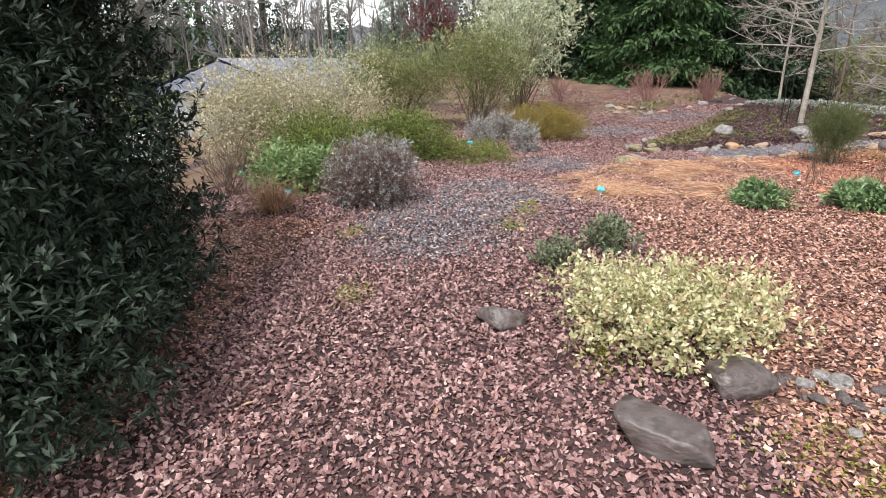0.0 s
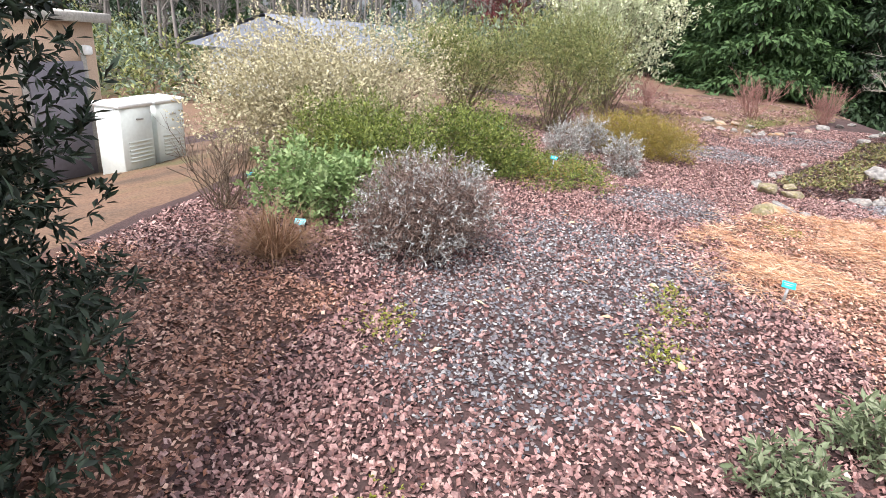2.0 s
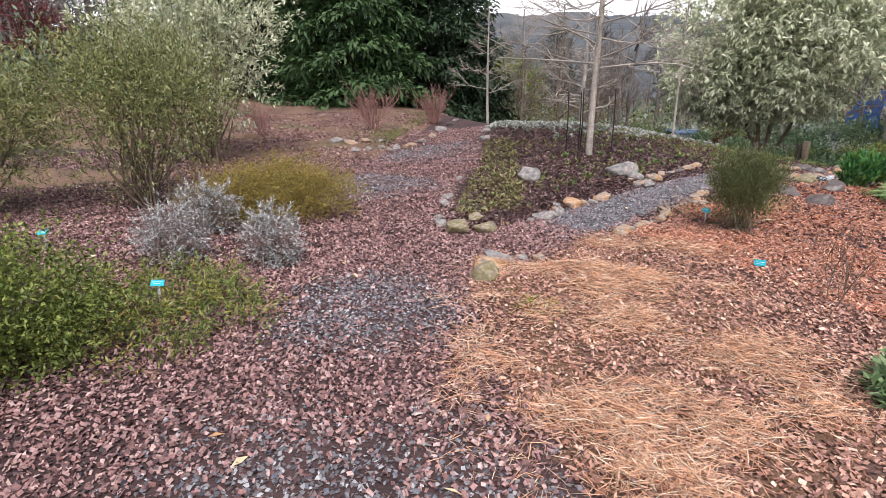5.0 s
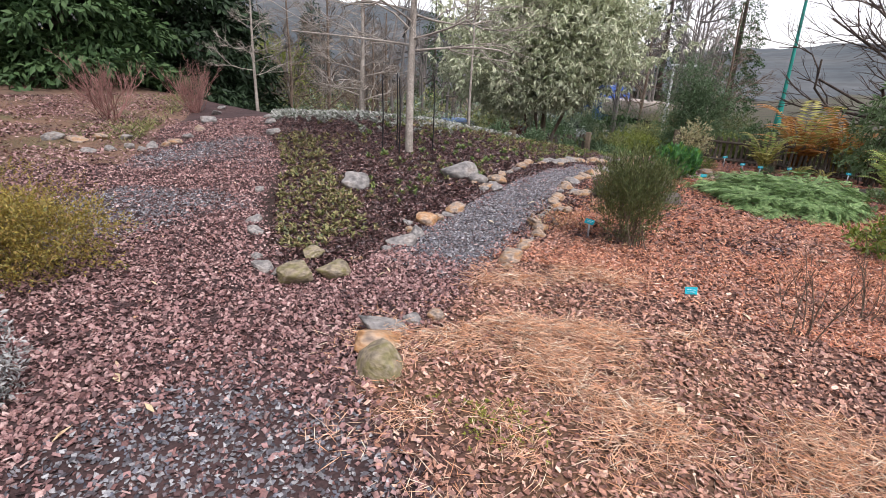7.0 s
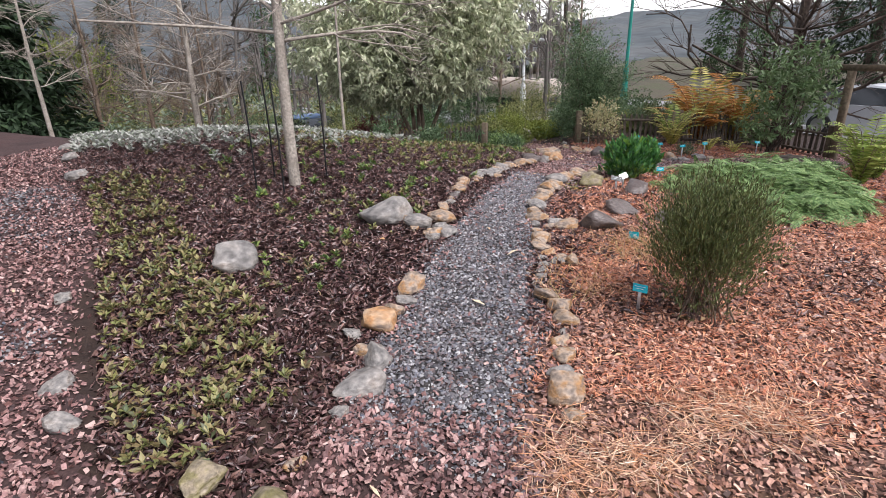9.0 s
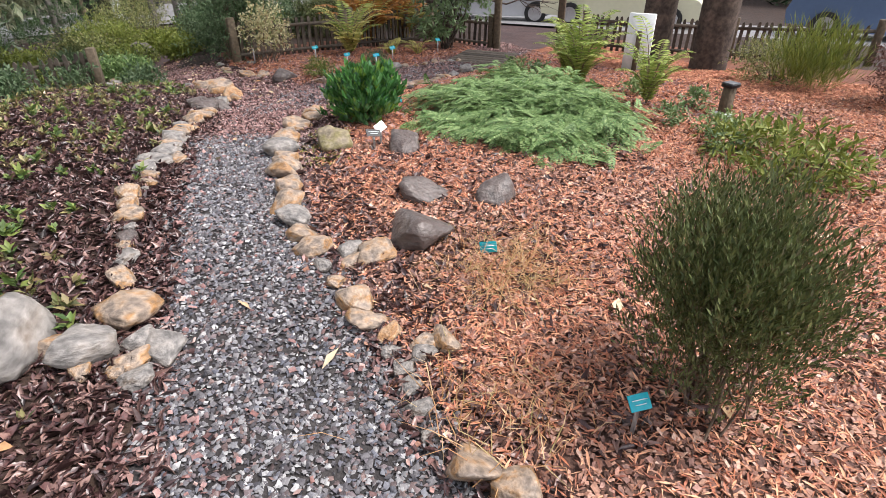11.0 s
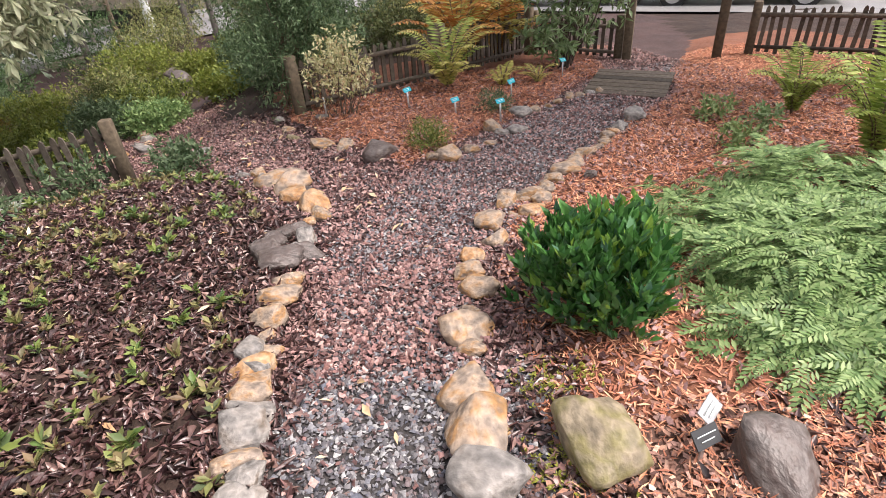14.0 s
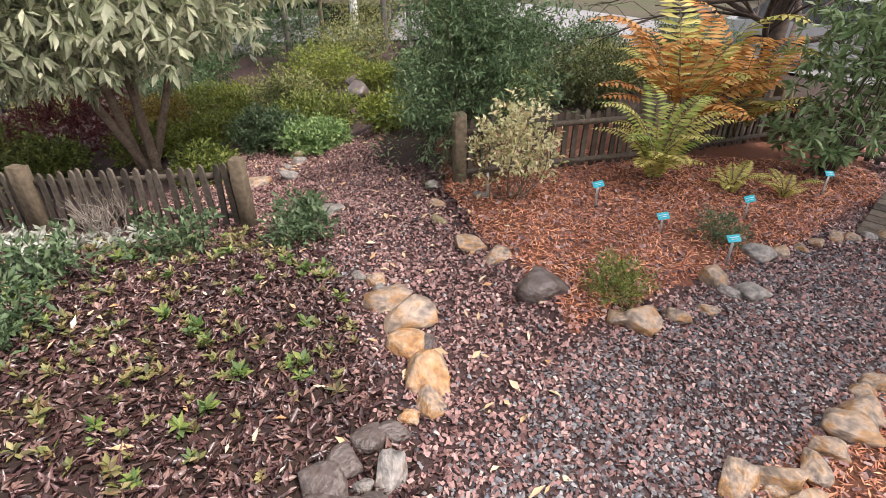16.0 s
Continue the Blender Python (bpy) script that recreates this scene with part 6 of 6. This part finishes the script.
for wx in (-3.0, -2.0, 2.1):
    for s in (-1, 1):
        a = np.arange(16) * math.pi / 8
        put("wheel", Geo().add([(wx + 0.48 * math.cos(t), s * (0.85 + k * 0.25), 0.48 + 0.48 * math.sin(t)) for k in (0, 1) for t in a], [(i, (i + 1) % 16, (i + 1) % 16 + 16, i + 16) for i in range(16)]).add([(wx + 0.48 * math.cos(t), s * 1.1, 0.48 + 0.48 * math.sin(t)) for t in a], [tuple(range(16))]), tyre_mat, truck)

# ---- lamp posts ----
for lx, ly, h, mt, lab in ((30.0, 9.6, 8.0, ramp_material("green_paint", [(0.01, 0.20, 0.16)], 0.4, "noise", 30, 0.1, 0), "slim green lamp post"), (28.0, 14.0, 3.4, white_paint, "white lamp post with a side arm")):
    ob = thing("lamp_post", lab, "lamp post", lx, ly, ground_z(lx, ly))
    put("pole", tube(Geo(), [(0, 0, -0.2), (0, 0, h / 2), (0, 0, h)], 0.09, 0.05, 8), mt, ob, smooth=True)
    put("base", tube(Geo(), [(0, 0, -0.2), (0, 0, 0.5), (0, 0, 1.4)], 0.17, 0.12, 8), mt, ob, smooth=True)
    put("arm", box(Geo(), -0.1, -1.2, h - 0.1, 0.1, 0.1, h, 0.02), mt, ob)

# ---- pump house, cabinets and the house to the west ----
stucco = ramp_material("tan_stucco", [(0.42, 0.30, 0.22), (0.52, 0.39, 0.30)], 0.9, "noise", 60, 0.15, 0.4, stain=2)
door_paint = ramp_material("grey_purple_door", [(0.16, 0.15, 0.18), (0.20, 0.19, 0.22)], 0.5, "noise", 20, 0.1, 0.1, stain=2)
concrete = ramp_material("concrete", [(0.28, 0.27, 0.25), (0.40, 0.38, 0.35)], 0.9, "noise", 40, 0.25, 0.4, stain=2)
cab_paint = ramp_material("pale_green_white", [(0.62, 0.68, 0.66), (0.70, 0.75, 0.73)], 0.5, "noise", 20, 0.06, 0.1, stain=2)
BZ = -0.72
pump = thing("pump_house", "small tan stucco utility building with a grey door", "building", -6.3, 8.35, BZ, 80)
put("wall", box(Geo(), -2.6, 0.0, -0.4, 0.12, 2.4, 2.0, 0.01), stucco, pump)
put("roof", box(Geo(), -2.75, -0.18, 2.004, 0.27, 2.6, 2.12, 0.01), concrete, pump)
dr = put("door", box(Geo(), -0.85, -0.05, 0.02, -0.12, -0.004, 1.52, 0.006), door_paint, pump)
put("handle", tube(Geo(), [(-0.22, -0.09, 0.8), (-0.30, -0.09, 0.8), (-0.35, -0.09, 0.79)], 0.012, 0.012, 6), metal_stake, dr)
put("door_frame", box(Geo(), -0.93, -0.03, 0.0, -0.854, -0.004, 1.6, 0.004), concrete, pump)
put("door_frame", box(Geo(), -0.116, -0.03, 0.0, -0.05, -0.004, 1.6, 0.004), concrete, pump)
put("wall_lamp", box(Geo(), -0.12, -0.14, 1.6, -0.02, -0.004, 1.72, 0.02), white_paint, pump)
put("threshold", box(Geo(), -1.2, -0.25, -0.3, 0.0, -0.004, 0.0, 0.01), concrete, pump)
for k in range(2):
    cb = thing("utility_cabinet", "pale green-white metal utility cabinet with louvres", "cabinet", -5.45 + 0.02 * k, 7.78 + 0.64 * k, BZ + 0.04, 84, "utility cabinets")
    put("body", box(Geo(), 0.0, 0.0, 0.0, 0.52, 0.4, 1.00, 0.012), cab_paint, cb)
    put("lid", box(Geo(), -0.02, -0.02, 1.001, 0.54, 0.42, 1.06, 0.012), white_paint, cb)
    for j in range(6):
        put("louvre", box(Geo(), 0.1, -0.012, 0.3 + 0.05 * j, 0.48, -0.001, 0.32 + 0.05 * j, 0.002), cab_paint, cb)
    put("handle", box(Geo(), 0.25, -0.02, 0.84, 0.36, -0.001, 0.86, 0.003), metal_stake, cb)
kerb = thing("kerb", "low concrete kerb in front of the cabinets", "kerb", -5.2, 6.2, -0.62, 84)
put("slab", box(Geo(), 0.0, -0.1, -0.3, 3.4, 0.1, 0.06, 0.015), concrete, kerb)

shingle = ramp_material("blue_grey_roofing", [(0.13, 0.15, 0.19), (0.20, 0.22, 0.26)], 0.7, "noise", 50, 0.2, 0.3, stain=3)
house = thing("house", "low house with a blue-grey shingled roof beyond the garden", "house", -7.4, 21.0, -2.0, 84)
put("wall", box(Geo(), 0.2, 0.3, 0, 13.0, 6.0, 2.3, 0.02), ramp_material("pale_siding", [(0.45, 0.48, 0.52), (0.55, 0.58, 0.6)], 0.7, "noise", 20, 0.1, 0.1, stain=2), house)
rf = Geo()
v = [(-0.3, -0.3, 2.3), (13.5, -0.3, 2.3), (13.5, 3.2, 3.5), (-0.3, 3.2, 3.5), (-0.3, 6.6, 2.3), (13.5, 6.6, 2.3)]
rf.add(v, [(0, 1, 2, 3), (3, 2, 5, 4), (0, 3, 4), (1, 5, 2)][:2])
rf.add(v, [(0, 3, 4), (1, 5, 2)])
rf.add([(x, y, z + 0.12) for x, y, z in v], [(0, 1, 2, 3), (3, 2, 5, 4)])
put("roof", rf, shingle, house)
put("fascia", box(Geo(), -0.3, -0.36, 2.22, 13.5, -0.31, 2.42, 0.004), white_paint, house)
for k in range(3):
    w = put("window", box(Geo(), 2.0 + 3.6 * k, 0.24, 1.0, 3.4 + 3.6 * k, 0.29, 1.9, 0.004), car_glass, house)
    put("frame", box(Geo(), 1.9 + 3.6 * k, 0.2, 0.9, 3.5 + 3.6 * k, 0.235, 0.99, 0.004), white_paint, w)

# ---- woods, hills and distance ----
haze_wood = ramp_material("bare_wood_far", [(0.11, 0.10, 0.09), (0.20, 0.18, 0.165)], 0.9, "island", 5, 0.2, 0)


def far_woods():
    rng = np.random.default_rng(500)
    g, t, e = Geo(), Geo(), Geo()
    for i in range(300):
        a = math.radians(rng.uniform(-62, 78))
        d = rng.uniform(23, 52)
        x, y = 1 + math.sin(a) * d, 6 + math.cos(a) * d
        if abs(a) < math.radians(20) and a > 0 and d < 30:
            continue
        z = ground_z(x, y) - 0.2
        h = rng.uniform(5, 9) * (0.85 if math.degrees(a) > 20 else 1.0)
        tube(g, [(x, y, z), (x + rng.normal() * 0.2, y, z + h * 0.5), (x + rng.normal() * 0.4, y, z + h)], 0.10, 0.02, 5)
        for _ in range(6):
            zz = z + h * rng.uniform(0.3, 0.95)
            branchy(rng, g, (x, y, zz), (rng.normal(), rng.normal(), 0.9), h * 0.15, 0.045, 2, 4, 0.3, None, 0.75, 0.7, 0.2, 3)
    tagged(put("far_woods", g, haze_wood), "grey-brown leafless woods in the distance", "woods", kind="stuff")
    for i in range(900):
        a = math.radians(rng.uniform(-75, 66))
        d = rng.uniform(20, 46)
        x, y = 1 + math.sin(a) * d, 6 + math.cos(a) * d
        if d < 24 and (math.degrees(a) > 15 or x > 5):
            continue
        z = ground_z(x, y)
        r = rng.uniform(0.5, 1.6)
        p, nor = in_lobes(rng, [(x, y, z + r * 0.6, r, r, r)], 40, 0.4, -9)
        (t if rng.random() < 0.55 else e).add(*sprigs(rng, p, nor, 4, 0.3, 0.25, 0.10))
    tagged(put("far_scrub", t, lf_olive), "olive and brown scrub beyond the garden", "scrub", kind="stuff")
    tagged(put("far_bushes", e, lf_haze), "grey-green bushes beyond the garden", "scrub", kind="stuff")


far_woods()
for k, (a, d, h, w, mt) in enumerate(((-14, 34, 7, 4.0, lf_haze), (-20, 48, 13, 5, lf_conif2), (-4, 50, 14, 6, lf_conif), (-34, 40, 12, 6, lf_conif2), (-44, 36, 13, 6, lf_conif), (68, 45, 12, 4.5, lf_conif), (74, 50, 15, 5.0, lf_conif), (80, 55, 15, 5, lf_conif2), (63, 52, 12, 5, lf_conif),
                                      (104, 42, 16, 7, lf_conif), (114, 34, 14, 7, lf_conif), (124, 36, 14, 7, lf_conif2), (134, 32, 13, 7, lf_conif), (95, 50, 13, 6, lf_conif2), (144, 34, 13, 7, lf_conif), (30, 46, 8, 5, lf_haze), (52, 55, 10, 5, lf_conif2), (-10, 44, 15, 8, lf_conif), (-27, 46, 16, 8, lf_conif), (-38, 48, 16, 8, lf_conif2), (4, 46, 13, 7, lf_conif2), (-50, 44, 15, 8, lf_conif), (40, 50, 9, 5, lf_conif))):
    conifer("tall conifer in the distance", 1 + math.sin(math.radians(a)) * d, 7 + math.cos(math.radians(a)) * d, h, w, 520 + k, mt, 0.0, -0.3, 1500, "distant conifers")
shrub("maroon_tree", "small dark red-leaved tree in the distance", "tree", -3.5, 31, [(0, 0, 2.4, 1.3, 1.3, 1.2), (0.6, 0, 1.8, 1.0, 1.0, 0.9)], lf_maroon, 700, 6, 0.3, (0.14, 0.06), seed=540, stem_r=0.05)


def hills():
    # blue-grey forest colour carries the haze of distance
    forest = ramp_material("hazy_forest_hill", [(0.035, 0.05, 0.06), (0.07, 0.08, 0.085), (0.10, 0.10, 0.10)], 0.95, "noise", 0.25, 0.35, 0, stain=0.03)
    rng = np.random.default_rng(600)
    a = np.radians(np.linspace(-120, 240, 361))
    r = np.array([90, 130, 180, 240, 320.0])
    hgt = np.array([-4, 2, 9, 17, 22.0])
    prof = 0.75 + 0.25 * np.sin(a * 3 + 1) + 0.12 * np.sin(a * 9) + 0.03 * np.sin(a * 47) + 0.55 * np.exp(-((a - 0.55) / 0.45) ** 2)
    v = [(math.sin(t) * R, math.cos(t) * R, H * p + (rng.normal() * 0.5 if H > 5 else 0)) for R, H in zip(r, hgt) for t, p in zip(a, prof)]
    n = len(a)
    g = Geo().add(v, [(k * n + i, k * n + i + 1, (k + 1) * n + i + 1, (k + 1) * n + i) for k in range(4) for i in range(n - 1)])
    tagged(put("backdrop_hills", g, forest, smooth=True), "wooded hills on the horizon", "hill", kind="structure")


hills()


scatter_all()
